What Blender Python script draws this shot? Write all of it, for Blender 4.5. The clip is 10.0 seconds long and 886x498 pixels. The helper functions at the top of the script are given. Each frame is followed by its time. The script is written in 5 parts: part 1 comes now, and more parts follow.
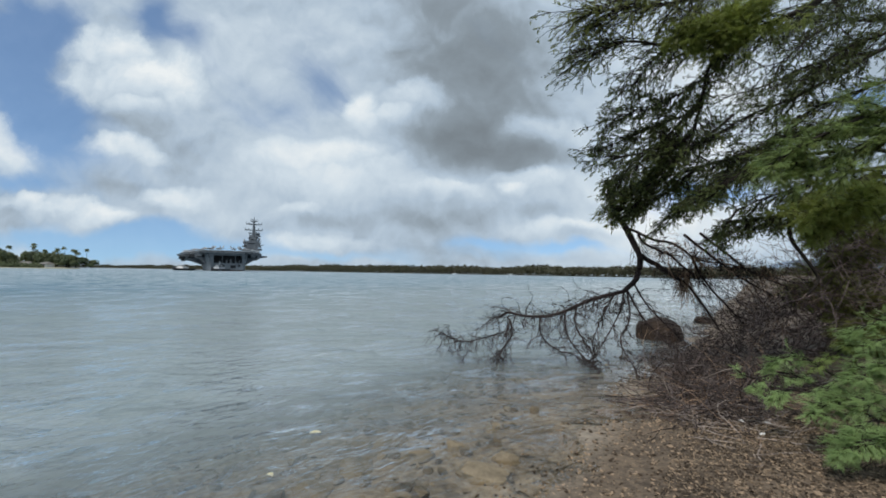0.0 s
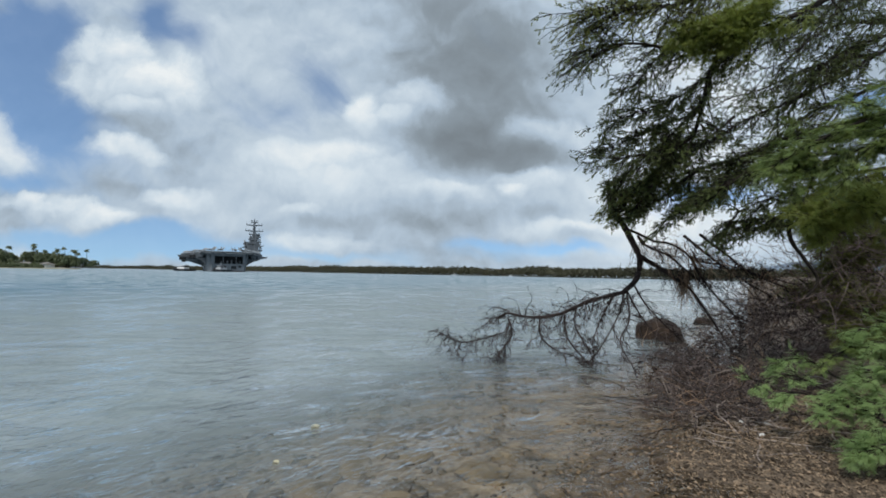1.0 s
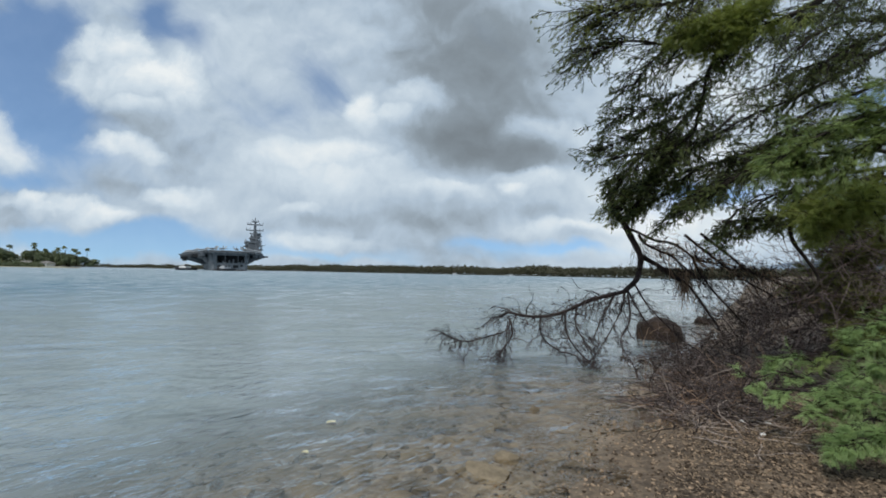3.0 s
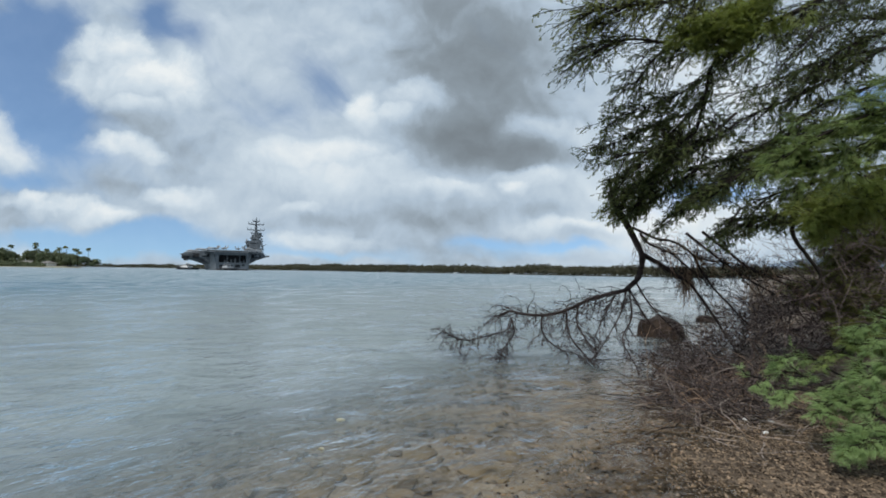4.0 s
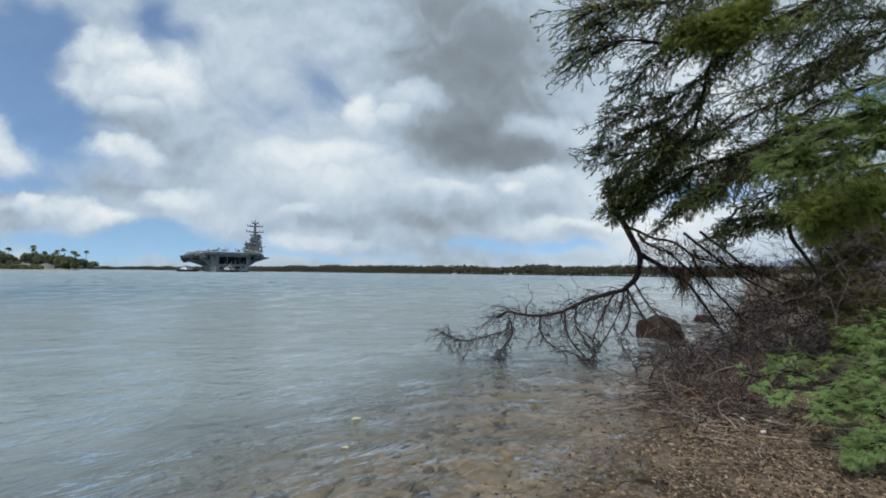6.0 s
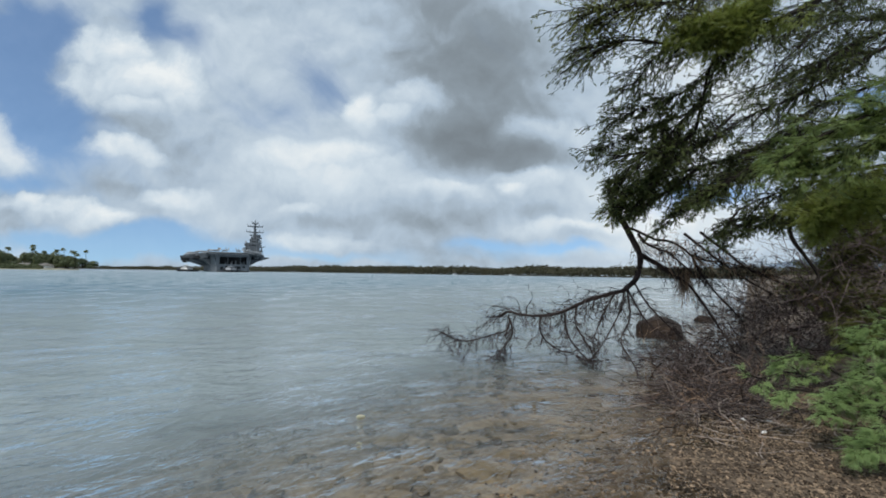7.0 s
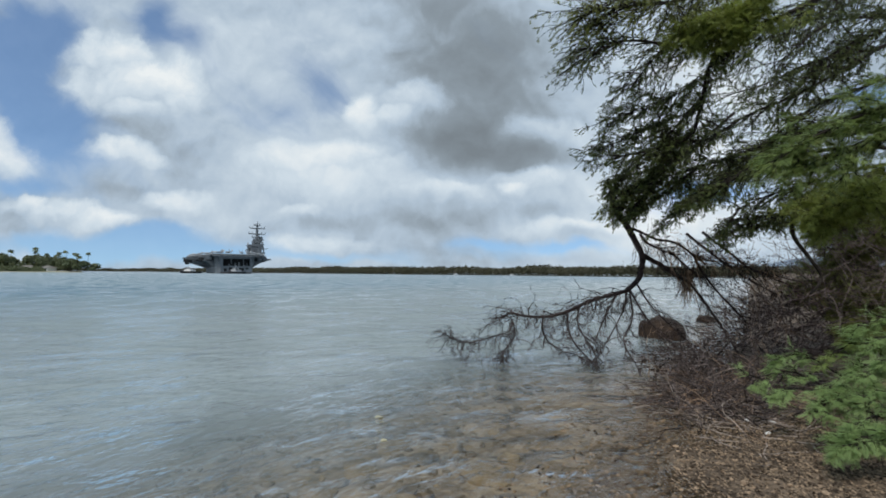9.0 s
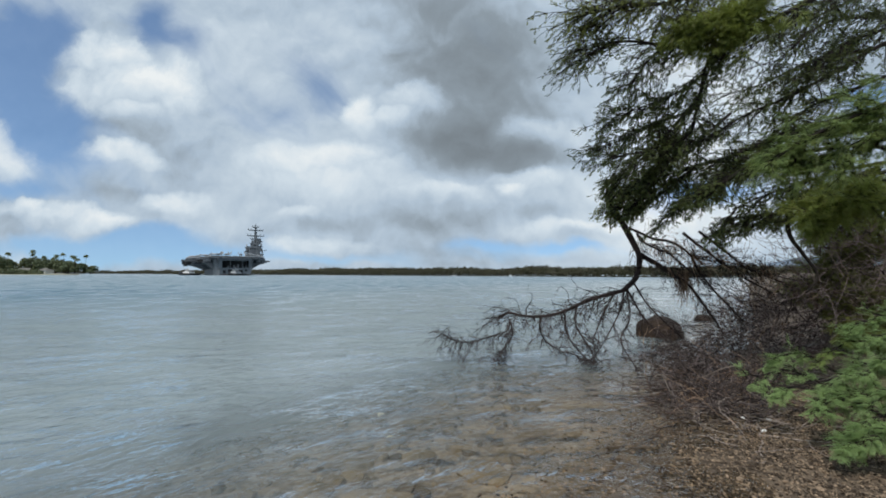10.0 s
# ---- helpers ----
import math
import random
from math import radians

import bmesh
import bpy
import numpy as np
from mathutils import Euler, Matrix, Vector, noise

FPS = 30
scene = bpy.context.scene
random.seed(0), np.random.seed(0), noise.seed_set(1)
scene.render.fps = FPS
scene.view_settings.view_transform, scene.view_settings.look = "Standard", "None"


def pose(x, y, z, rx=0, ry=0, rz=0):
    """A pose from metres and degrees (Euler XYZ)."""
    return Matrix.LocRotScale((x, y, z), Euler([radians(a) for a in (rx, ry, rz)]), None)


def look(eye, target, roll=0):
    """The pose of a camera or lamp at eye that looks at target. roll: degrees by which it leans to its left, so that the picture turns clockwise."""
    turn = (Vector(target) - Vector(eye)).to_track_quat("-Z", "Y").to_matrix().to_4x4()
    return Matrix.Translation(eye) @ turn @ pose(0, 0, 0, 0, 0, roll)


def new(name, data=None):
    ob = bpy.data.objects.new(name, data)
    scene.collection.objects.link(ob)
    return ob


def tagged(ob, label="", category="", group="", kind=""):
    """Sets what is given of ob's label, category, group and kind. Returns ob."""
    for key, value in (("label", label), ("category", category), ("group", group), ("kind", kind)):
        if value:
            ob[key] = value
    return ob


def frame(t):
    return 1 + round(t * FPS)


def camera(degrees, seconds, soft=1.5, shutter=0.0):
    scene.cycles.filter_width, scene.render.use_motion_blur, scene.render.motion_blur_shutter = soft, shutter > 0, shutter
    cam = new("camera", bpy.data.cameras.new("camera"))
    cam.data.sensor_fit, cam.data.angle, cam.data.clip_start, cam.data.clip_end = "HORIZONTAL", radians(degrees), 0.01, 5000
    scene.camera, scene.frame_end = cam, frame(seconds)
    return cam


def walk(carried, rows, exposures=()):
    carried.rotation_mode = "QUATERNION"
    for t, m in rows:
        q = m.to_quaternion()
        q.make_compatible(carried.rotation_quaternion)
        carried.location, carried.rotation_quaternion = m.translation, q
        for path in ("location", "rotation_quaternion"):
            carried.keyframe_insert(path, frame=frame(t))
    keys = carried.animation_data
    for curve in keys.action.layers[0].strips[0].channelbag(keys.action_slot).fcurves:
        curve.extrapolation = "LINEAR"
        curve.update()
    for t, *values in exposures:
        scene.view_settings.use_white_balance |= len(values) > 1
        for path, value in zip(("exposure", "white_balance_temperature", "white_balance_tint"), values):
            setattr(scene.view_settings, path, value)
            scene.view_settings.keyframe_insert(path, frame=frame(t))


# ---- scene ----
FOV = 90.0
EYE = Vector((0.0, 0.0, 1.6))

# time, sway of the hand in metres, yaw to the right, tilt up, roll (degrees)
CAM_ROWS = [
    (0, 0.002, -0.003, 0.012, -0.007, 3.078, 0.885),
    (0.5, 0.004, -0.001, 0.005, -0.010, 3.160, 0.921),
    (1, 0.006, -0.006, 0.001, -0.014, 3.227, 0.998),
    (1.5, 0.006, -0.011, 0.005, -0.011, 3.241, 1.012),
    (2, -0.000, -0.015, 0.013, -0.009, 3.190, 1.015),
    (2.5, 0.003, -0.006, 0.007, -0.038, 3.161, 1.050),
    (4, -0.010, 0.009, -0.004, -0.133, 2.994, 0.928),
    (4.5, -0.008, -0.000, 0.004, -0.126, 2.963, 0.766),
    (5, -0.000, 0.000, -0.000, -0.067, 3.014, 0.697),
    (5.5, 0.005, 0.002, 0.004, -0.003, 3.041, 0.601),
    (7, -0.005, 0.014, -0.011, 0.052, 3.158, 0.786),
    (7.5, -0.013, 0.016, -0.001, -0.041, 3.083, 0.769),
    (8, -0.023, 0.023, 0.002, -0.070, 3.082, 0.771),
    (8.5, -0.021, 0.023, 0.009, -0.130, 3.079, 0.645),
    (9, -0.015, 0.008, 0.011, -0.128, 3.198, 0.465),
    (9.5, -0.005, 0.001, 0.008, -0.005, 3.291, 0.311),
    (10, 0.004, -0.005, -0.005, 0.057, 3.337, 0.239),
]


def camera_pose(dx, dy, dz, yaw, tilt, roll):
    y, t = radians(yaw), radians(tilt)
    way = Vector((math.sin(y) * math.cos(t), math.cos(y) * math.cos(t), math.sin(t)))
    eye = EYE + Vector((dx, dy, dz))
    return look(eye, eye + way, roll)


cam = camera(FOV, 10.0, soft=1.75)
walk(cam, [(t, camera_pose(*row)) for t, *row in CAM_ROWS])
scene.view_settings.exposure = 0.0

# ---------------------------------------------------------------- light
SUN_EL, SUN_AZ = 55.0, 215.0          # degrees; azimuth clockwise from +Y
sun = new("sun", bpy.data.lights.new("sun", "SUN"))
sun.data.energy, sun.data.angle, sun.data.color = 2.4, radians(12), (1.0, 0.95, 0.88)
_e, _a = radians(SUN_EL), radians(SUN_AZ)
sun.matrix_world = look(Vector((0, 0, 0)), -Vector((math.sin(_a) * math.cos(_e), math.cos(_a) * math.cos(_e), math.sin(_e))))


class Nodes:
    """Short way to write node trees."""

    def __init__(self, tree):
        self.t = tree
        tree.nodes.clear()

    def n(self, kind, ins=None):
        nd = self.t.nodes.new(kind)
        for k, v in (ins or {}).items():
            self.put(nd.inputs[k], v)
        return nd

    def put(self, sock, v):
        if isinstance(v, bpy.types.NodeSocket):
            self.t.links.new(v, sock)
        elif isinstance(v, bpy.types.Node):
            self.t.links.new(v.outputs[0], sock)
        else:
            sock.default_value = v

    def m(self, op, a, b=0.0, c=0.0, clamp=False):
        nd = self.n("ShaderNodeMath")
        nd.operation, nd.use_clamp = op, clamp
        for i, v in enumerate((a, b, c)):
            self.put(nd.inputs[i], v)
        return nd.outputs[0]

    def v(self, op, a, b=(0, 0, 0)):
        nd = self.n("ShaderNodeVectorMath")
        nd.operation = op
        self.put(nd.inputs[0], a)
        self.put(nd.inputs[1], b)
        return nd.outputs["Value"] if op in ("DOT_PRODUCT", "LENGTH") else nd.outputs[0]

    def mix(self, f, a, b):
        nd = self.n("ShaderNodeMix")
        nd.data_type = "RGBA"
        self.put(nd.inputs[0], f)
        self.put(nd.inputs[6], a)
        self.put(nd.inputs[7], b)
        return nd.outputs[2]

    def ramp(self, f, stops):
        nd = self.n("ShaderNodeValToRGB")
        el = nd.color_ramp.elements
        while len(el) < len(stops):
            el.new(0.5)
        for e, (p, c) in zip(el, stops):
            e.position, e.color = p, (*c, 1)
        self.put(nd.inputs[0], f)
        return nd.outputs[0]

    def noise(self, vec, scale, detail=4.0, rough=0.55, dist=0.0):
        nd = self.n("ShaderNodeTexNoise")
        if vec is not None:
            self.put(nd.inputs["Vector"], vec)
        nd.inputs["Scale"].default_value = scale
        nd.inputs["Detail"].default_value = detail
        nd.inputs["Roughness"].default_value = rough
        nd.inputs["Distortion"].default_value = dist
        return nd

    def step(self, x, lo, hi):
        nd = self.n("ShaderNodeMapRange")
        nd.interpolation_type = "SMOOTHSTEP"
        self.put(nd.inputs[0], x)
        nd.inputs[1].default_value, nd.inputs[2].default_value = lo, hi
        return nd.outputs[0]


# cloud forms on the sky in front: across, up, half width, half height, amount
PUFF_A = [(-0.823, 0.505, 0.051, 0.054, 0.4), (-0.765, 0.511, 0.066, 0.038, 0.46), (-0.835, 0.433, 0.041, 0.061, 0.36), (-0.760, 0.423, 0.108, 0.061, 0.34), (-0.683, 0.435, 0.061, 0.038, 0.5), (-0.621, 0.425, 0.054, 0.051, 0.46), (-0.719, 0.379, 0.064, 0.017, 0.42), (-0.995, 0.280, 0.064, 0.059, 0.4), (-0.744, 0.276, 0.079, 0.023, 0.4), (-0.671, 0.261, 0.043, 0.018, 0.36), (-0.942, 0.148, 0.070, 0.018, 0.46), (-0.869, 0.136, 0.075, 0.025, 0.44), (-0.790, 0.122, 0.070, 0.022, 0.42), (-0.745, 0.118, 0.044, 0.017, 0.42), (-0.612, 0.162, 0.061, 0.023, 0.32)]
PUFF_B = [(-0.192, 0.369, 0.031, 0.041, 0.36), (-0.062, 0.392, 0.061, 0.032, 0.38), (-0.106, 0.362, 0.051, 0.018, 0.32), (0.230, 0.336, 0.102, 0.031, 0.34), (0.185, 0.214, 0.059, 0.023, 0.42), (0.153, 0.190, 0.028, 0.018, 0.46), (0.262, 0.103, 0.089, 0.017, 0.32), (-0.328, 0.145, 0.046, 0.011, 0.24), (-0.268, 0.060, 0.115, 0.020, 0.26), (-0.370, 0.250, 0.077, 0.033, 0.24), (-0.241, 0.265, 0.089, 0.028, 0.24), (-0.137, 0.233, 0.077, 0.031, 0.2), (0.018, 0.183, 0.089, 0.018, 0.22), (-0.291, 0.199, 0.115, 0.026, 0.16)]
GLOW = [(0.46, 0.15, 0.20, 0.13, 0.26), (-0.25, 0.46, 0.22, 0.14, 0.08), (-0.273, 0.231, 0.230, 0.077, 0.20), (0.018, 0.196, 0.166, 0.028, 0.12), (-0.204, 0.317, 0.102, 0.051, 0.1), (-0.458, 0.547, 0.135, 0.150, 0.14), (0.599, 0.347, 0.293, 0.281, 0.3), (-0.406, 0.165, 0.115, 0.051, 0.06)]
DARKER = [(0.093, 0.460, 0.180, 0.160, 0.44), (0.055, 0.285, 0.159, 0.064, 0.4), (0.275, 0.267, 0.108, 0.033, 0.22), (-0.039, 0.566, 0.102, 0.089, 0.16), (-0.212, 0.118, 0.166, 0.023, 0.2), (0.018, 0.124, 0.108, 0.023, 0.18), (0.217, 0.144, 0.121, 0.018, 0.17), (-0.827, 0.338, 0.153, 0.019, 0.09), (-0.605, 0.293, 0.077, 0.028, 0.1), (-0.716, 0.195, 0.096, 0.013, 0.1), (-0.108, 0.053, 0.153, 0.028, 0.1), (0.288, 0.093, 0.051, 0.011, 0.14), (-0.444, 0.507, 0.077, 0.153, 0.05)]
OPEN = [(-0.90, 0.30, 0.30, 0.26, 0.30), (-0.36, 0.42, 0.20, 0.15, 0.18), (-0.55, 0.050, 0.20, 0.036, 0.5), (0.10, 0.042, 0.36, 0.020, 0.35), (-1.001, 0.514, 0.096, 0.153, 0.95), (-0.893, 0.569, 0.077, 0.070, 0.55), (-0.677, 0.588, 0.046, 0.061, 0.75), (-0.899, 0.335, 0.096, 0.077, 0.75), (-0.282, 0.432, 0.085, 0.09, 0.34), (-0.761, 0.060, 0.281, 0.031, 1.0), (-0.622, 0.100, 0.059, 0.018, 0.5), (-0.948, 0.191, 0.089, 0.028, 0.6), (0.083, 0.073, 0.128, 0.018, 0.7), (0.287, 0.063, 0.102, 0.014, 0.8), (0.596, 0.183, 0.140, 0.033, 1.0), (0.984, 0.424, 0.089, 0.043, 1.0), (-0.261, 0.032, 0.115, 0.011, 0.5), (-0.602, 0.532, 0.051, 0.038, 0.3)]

world = bpy.data.worlds.new("sky")
scene.world = world
world.use_nodes = True
w = Nodes(world.node_tree)
way_in = w.n("ShaderNodeTexCoord").outputs["Generated"]
sep = w.n("ShaderNodeSeparateXYZ", ins={0: way_in})
front = w.m("MAXIMUM", sep.outputs[1], 0.12)
uv = w.n("ShaderNodeCombineXYZ", ins={0: w.m("DIVIDE", sep.outputs[0], front), 1: w.m("DIVIDE", sep.outputs[2], front)}).outputs[0]
high = w.m("ADD", w.m("MAXIMUM", sep.outputs[2], 0.0), 0.16)
deck = w.n("ShaderNodeCombineXYZ", ins={0: w.m("DIVIDE", sep.outputs[0], high), 1: w.m("DIVIDE", sep.outputs[1], high)}).outputs[0]
curl = w.noise(uv, 5.5, 6.0, 0.52)
puff = w.v("SCALE", w.v("SUBTRACT", curl.outputs["Color"], (0.5, 0.5, 0.5)))
puff.node.inputs["Scale"].default_value = 0.12
uvw = w.v("ADD", uv, puff)


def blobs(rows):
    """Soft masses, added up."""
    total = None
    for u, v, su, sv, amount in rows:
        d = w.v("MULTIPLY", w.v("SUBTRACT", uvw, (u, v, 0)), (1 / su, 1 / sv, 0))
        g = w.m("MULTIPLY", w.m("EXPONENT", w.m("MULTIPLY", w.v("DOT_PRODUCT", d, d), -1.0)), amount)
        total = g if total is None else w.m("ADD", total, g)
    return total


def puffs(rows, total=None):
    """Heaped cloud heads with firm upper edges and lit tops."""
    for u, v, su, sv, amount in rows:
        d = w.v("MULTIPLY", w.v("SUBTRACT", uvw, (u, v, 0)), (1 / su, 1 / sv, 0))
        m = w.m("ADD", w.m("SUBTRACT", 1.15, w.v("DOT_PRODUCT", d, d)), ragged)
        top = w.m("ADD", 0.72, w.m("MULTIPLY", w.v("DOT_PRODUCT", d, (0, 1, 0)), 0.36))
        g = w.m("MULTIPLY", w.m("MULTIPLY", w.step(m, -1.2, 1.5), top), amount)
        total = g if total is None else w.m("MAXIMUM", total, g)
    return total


broad = w.noise(deck, 0.75, 4.0, 0.5, 0.3).outputs[0]
fine = w.noise(uvw, 7.0, 5.0, 0.52).outputs[0]
ragged = w.m("MULTIPLY", w.m("SUBTRACT", w.noise(uvw, 9.0, 7.0, 0.62).outputs[0], 0.5), 4.4)
below = w.noise(w.v("ADD", uvw, (0.0, 0.03, 0.0)), 7.0, 5.0, 0.52).outputs[0]
streak = w.noise(w.v("MULTIPLY", uvw, (1.0, 2.6, 1.0)), 2.6, 4.0, 0.5).outputs[0]
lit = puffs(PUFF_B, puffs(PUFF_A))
lift = w.m("ADD", 0.53, w.m("MULTIPLY", w.m("SUBTRACT", broad, 0.5), 0.22))
lift = w.m("ADD", lift, w.m("MULTIPLY", w.m("SUBTRACT", fine, 0.5), 0.22))
lift = w.m("ADD", lift, w.m("MULTIPLY", w.m("SUBTRACT", streak, 0.5), 0.30))
lift = w.m("ADD", lift, w.m("MULTIPLY", w.m("SUBTRACT", fine, below), 0.60))
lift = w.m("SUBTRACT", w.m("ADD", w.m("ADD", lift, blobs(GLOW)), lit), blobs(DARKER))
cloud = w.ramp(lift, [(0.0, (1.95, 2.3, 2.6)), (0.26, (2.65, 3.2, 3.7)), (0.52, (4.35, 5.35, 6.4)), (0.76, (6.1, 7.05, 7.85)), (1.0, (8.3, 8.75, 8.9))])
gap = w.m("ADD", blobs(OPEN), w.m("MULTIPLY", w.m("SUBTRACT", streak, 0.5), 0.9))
wisp = w.n("ShaderNodeMapping", ins={"Vector": uvw, "Rotation": (0, 0, radians(38))}).outputs[0]
wisp = w.noise(w.v("MULTIPLY", wisp, (0.7, 4.5, 1.0)), 3.0, 4.0, 0.5).outputs[0]
gap = w.m("ADD", gap, w.m("MULTIPLY", w.m("SUBTRACT", wisp, 0.5), 0.8))
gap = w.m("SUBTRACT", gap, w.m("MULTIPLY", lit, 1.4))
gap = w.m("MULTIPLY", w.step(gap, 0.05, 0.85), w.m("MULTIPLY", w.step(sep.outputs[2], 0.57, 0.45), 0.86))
sky = w.n("ShaderNodeTexSky")
sky.sky_type, sky.sun_disc = "NISHITA", False
sky.sun_elevation, sky.sun_rotation = radians(SUN_EL), radians(SUN_AZ)
w.put(sky.inputs["Vector"], w.v("NORMALIZE", w.v("ADD", way_in, (0, 0, 0.11))))
sky.air_density, sky.dust_density, sky.ozone_density = 1.0, 0.0, 2.0
blue = w.v("MULTIPLY", sky.outputs[0], (1.0, 1.18, 1.30))
colour = w.mix(gap, cloud, blue)
bg = w.n("ShaderNodeBackground", ins={"Color": colour, "Strength": 0.1})
w.n("ShaderNodeOutputWorld", ins={"Surface": bg})


# ---------------------------------------------------------------- materials
def material(name):
    m = bpy.data.materials.new(name)
    m.use_nodes = True
    k = Nodes(m.node_tree)
    return m, k


def finish(k, shader):
    k.n("ShaderNodeOutputMaterial", ins={"Surface": shader})


def surface(name, dark, light, scale, rough=0.8, bump=0.3, bump_scale=None, metal=0.0, fine=6.0, island=0.0, dist=0.02, extra=None):
    """A surface with colour at two scales, relief and uneven gloss."""
    m, k = material(name)
    co = k.n("ShaderNodeTexCoord").outputs["Object"]
    a = k.noise(co, scale, 5.0, 0.6)
    b = k.noise(co, scale * fine, 4.0, 0.6)
    f = k.m("ADD", k.m("MULTIPLY", a.outputs[0], 0.65), k.m("MULTIPLY", b.outputs[0], 0.35))
    if island:
        r = k.n("ShaderNodeNewGeometry").outputs["Random Per Island"]
        f = k.m("ADD", f, k.m("MULTIPLY", k.m("SUBTRACT", r, 0.5), island))
    col = k.mix(k.step(f, 0.3, 0.7), (*dark, 1), (*light, 1))
    p = k.n("ShaderNodeBsdfPrincipled", ins={"Base Color": col, "Metallic": metal, "Specular IOR Level": 0.25, "Roughness": k.m("ADD", rough - 0.1, k.m("MULTIPLY", b.outputs[0], 0.2), clamp=True)})
    if bump:
        bn = k.n("ShaderNodeBump", ins={"Strength": bump, "Distance": dist, "Height": k.noise(co, bump_scale or scale * 3, 6.0, 0.65).outputs[0]})
        k.put(p.inputs["Normal"], bn)
    finish(k, p)
    return m


def leaf_material(name, dark, light, through_amount=0.35, yellow=(0.16, 0.15, 0.03)):
    m, k = material(name)
    r = k.n("ShaderNodeNewGeometry").outputs["Random Per Island"]
    co = k.n("ShaderNodeTexCoord").outputs["Object"]
    patch = k.noise(co, 2.2, 3.0).outputs[0]
    f = k.m("ADD", k.m("MULTIPLY", r, 0.45), k.m("SUBTRACT", k.m("MULTIPLY", patch, 2.0), 0.72), clamp=True)
    col = k.mix(f, (*dark, 1), (*light, 1))
    col = k.mix(k.step(r, 0.93, 1.0), col, (*yellow, 1))
    p = k.n("ShaderNodeBsdfPrincipled", ins={"Base Color": col, "Roughness": 0.55})
    tr = k.n("ShaderNodeBsdfTranslucent", ins={"Color": col})
    finish(k, k.n("ShaderNodeMixShader", ins={0: through_amount, 1: p, 2: tr}))
    return m


def bark_material(name, dark, light):
    m, k = material(name)
    co = k.n("ShaderNodeTexCoord").outputs["Object"]
    a = k.noise(co, 5.0, 5.0, 0.6).outputs[0]
    b = k.noise(co, 45.0, 4.0, 0.65).outputs[0]
    r = k.m("MULTIPLY", k.m("SUBTRACT", k.n("ShaderNodeNewGeometry").outputs["Random Per Island"], 0.6), 0.4)
    col = k.mix(k.step(k.m("ADD", r, k.m("ADD", k.m("MULTIPLY", a, 0.6), k.m("MULTIPLY", b, 0.4))), 0.32, 0.68), (*dark, 1), (*light, 1))
    bn = k.n("ShaderNodeBump", ins={"Strength": 0.6, "Distance": 0.01, "Height": b})
    finish(k, k.n("ShaderNodeBsdfPrincipled", ins={"Base Color": col, "Roughness": 0.9, "Specular IOR Level": 0.2, "Normal": bn}))
    return m


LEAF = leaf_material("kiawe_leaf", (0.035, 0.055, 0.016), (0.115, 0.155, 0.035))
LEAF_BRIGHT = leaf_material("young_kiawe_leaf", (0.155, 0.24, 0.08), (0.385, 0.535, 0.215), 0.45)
# lighter copy of the leaf for sunlit boughs; the light is in the colour
LEAF_SUNLIT = leaf_material("sunlit_kiawe_leaf", (0.07, 0.095, 0.02), (0.25, 0.28, 0.06))
LEAF_GREEN = leaf_material("green_kiawe_leaf", (0.085, 0.14, 0.04), (0.28, 0.37, 0.105), 0.4)
# yellower copy for lit clumps, their sunlight put into the leaf colour
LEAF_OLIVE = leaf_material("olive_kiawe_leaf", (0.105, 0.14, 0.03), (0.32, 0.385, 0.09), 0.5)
LEAF_DULL = leaf_material("shaded_shrub_leaf", (0.085, 0.10, 0.028), (0.24, 0.26, 0.065), 0.4)
BARK = bark_material("kiawe_bark", (0.013, 0.011, 0.009), (0.045, 0.038, 0.032))
DEAD = bark_material("dead_wood", (0.016, 0.012, 0.012), (0.066, 0.05, 0.047))
TWIG = bark_material("dead_twig", (0.022, 0.017, 0.017), (0.15, 0.118, 0.108))
HEAP = bark_material("weathered_brushwood", (0.06, 0.045, 0.044), (0.29, 0.23, 0.215))
PALE = bark_material("bleached_driftwood", (0.14, 0.115, 0.10), (0.44, 0.37, 0.32))
STRAW = bark_material("bleached_twig", (0.058, 0.046, 0.043), (0.25, 0.205, 0.19))
RUST = bark_material("dead_needles", (0.16, 0.10, 0.065), (0.42, 0.29, 0.20))
STONE = surface("wet_boulder", (0.012, 0.009, 0.007), (0.06, 0.038, 0.025), 4.0, 0.7, 0.7, 14.0, dist=0.05)
COBBLE = surface("mossy_cobble", (0.115, 0.09, 0.06), (0.265, 0.215, 0.145), 5.0, 0.75, 0.5, island=0.5)
CHIP = surface("coral_chips", (0.055, 0.038, 0.025), (0.36, 0.265, 0.18), 20.0, 0.85, 0.3, island=0.9)
LITTER = surface("dry_leaf_litter", (0.05, 0.037, 0.027), (0.26, 0.195, 0.135), 20.0, 0.9, 0.2, island=0.9)
NAVY = surface("haze_grey_paint", (0.09, 0.105, 0.12), (0.185, 0.205, 0.225), 0.12, 0.6, 0.0, fine=7.0)
DECK = surface("nonskid_deck", (0.10, 0.105, 0.11), (0.17, 0.175, 0.18), 0.2, 0.9, 0.0)
# near-black: the shade inside bays and openings is put into this colour
DARKBAY = surface("unlit_steel", (0.015, 0.016, 0.018), (0.04, 0.043, 0.047), 0.3, 0.8, 0.0)
RUSTY = surface("boot_topping", (0.05, 0.04, 0.04), (0.10, 0.08, 0.075), 0.5, 0.8, 0.0)
WHITE = surface("white_paint", (0.62, 0.63, 0.63), (0.82, 0.82, 0.80), 0.5, 0.5, 0.0)
BLACK = surface("black_hull_paint", (0.015, 0.016, 0.018), (0.035, 0.036, 0.04), 0.5, 0.6, 0.0)
JET = surface("aircraft_grey", (0.32, 0.34, 0.36), (0.50, 0.52, 0.54), 0.8, 0.5, 0.0)
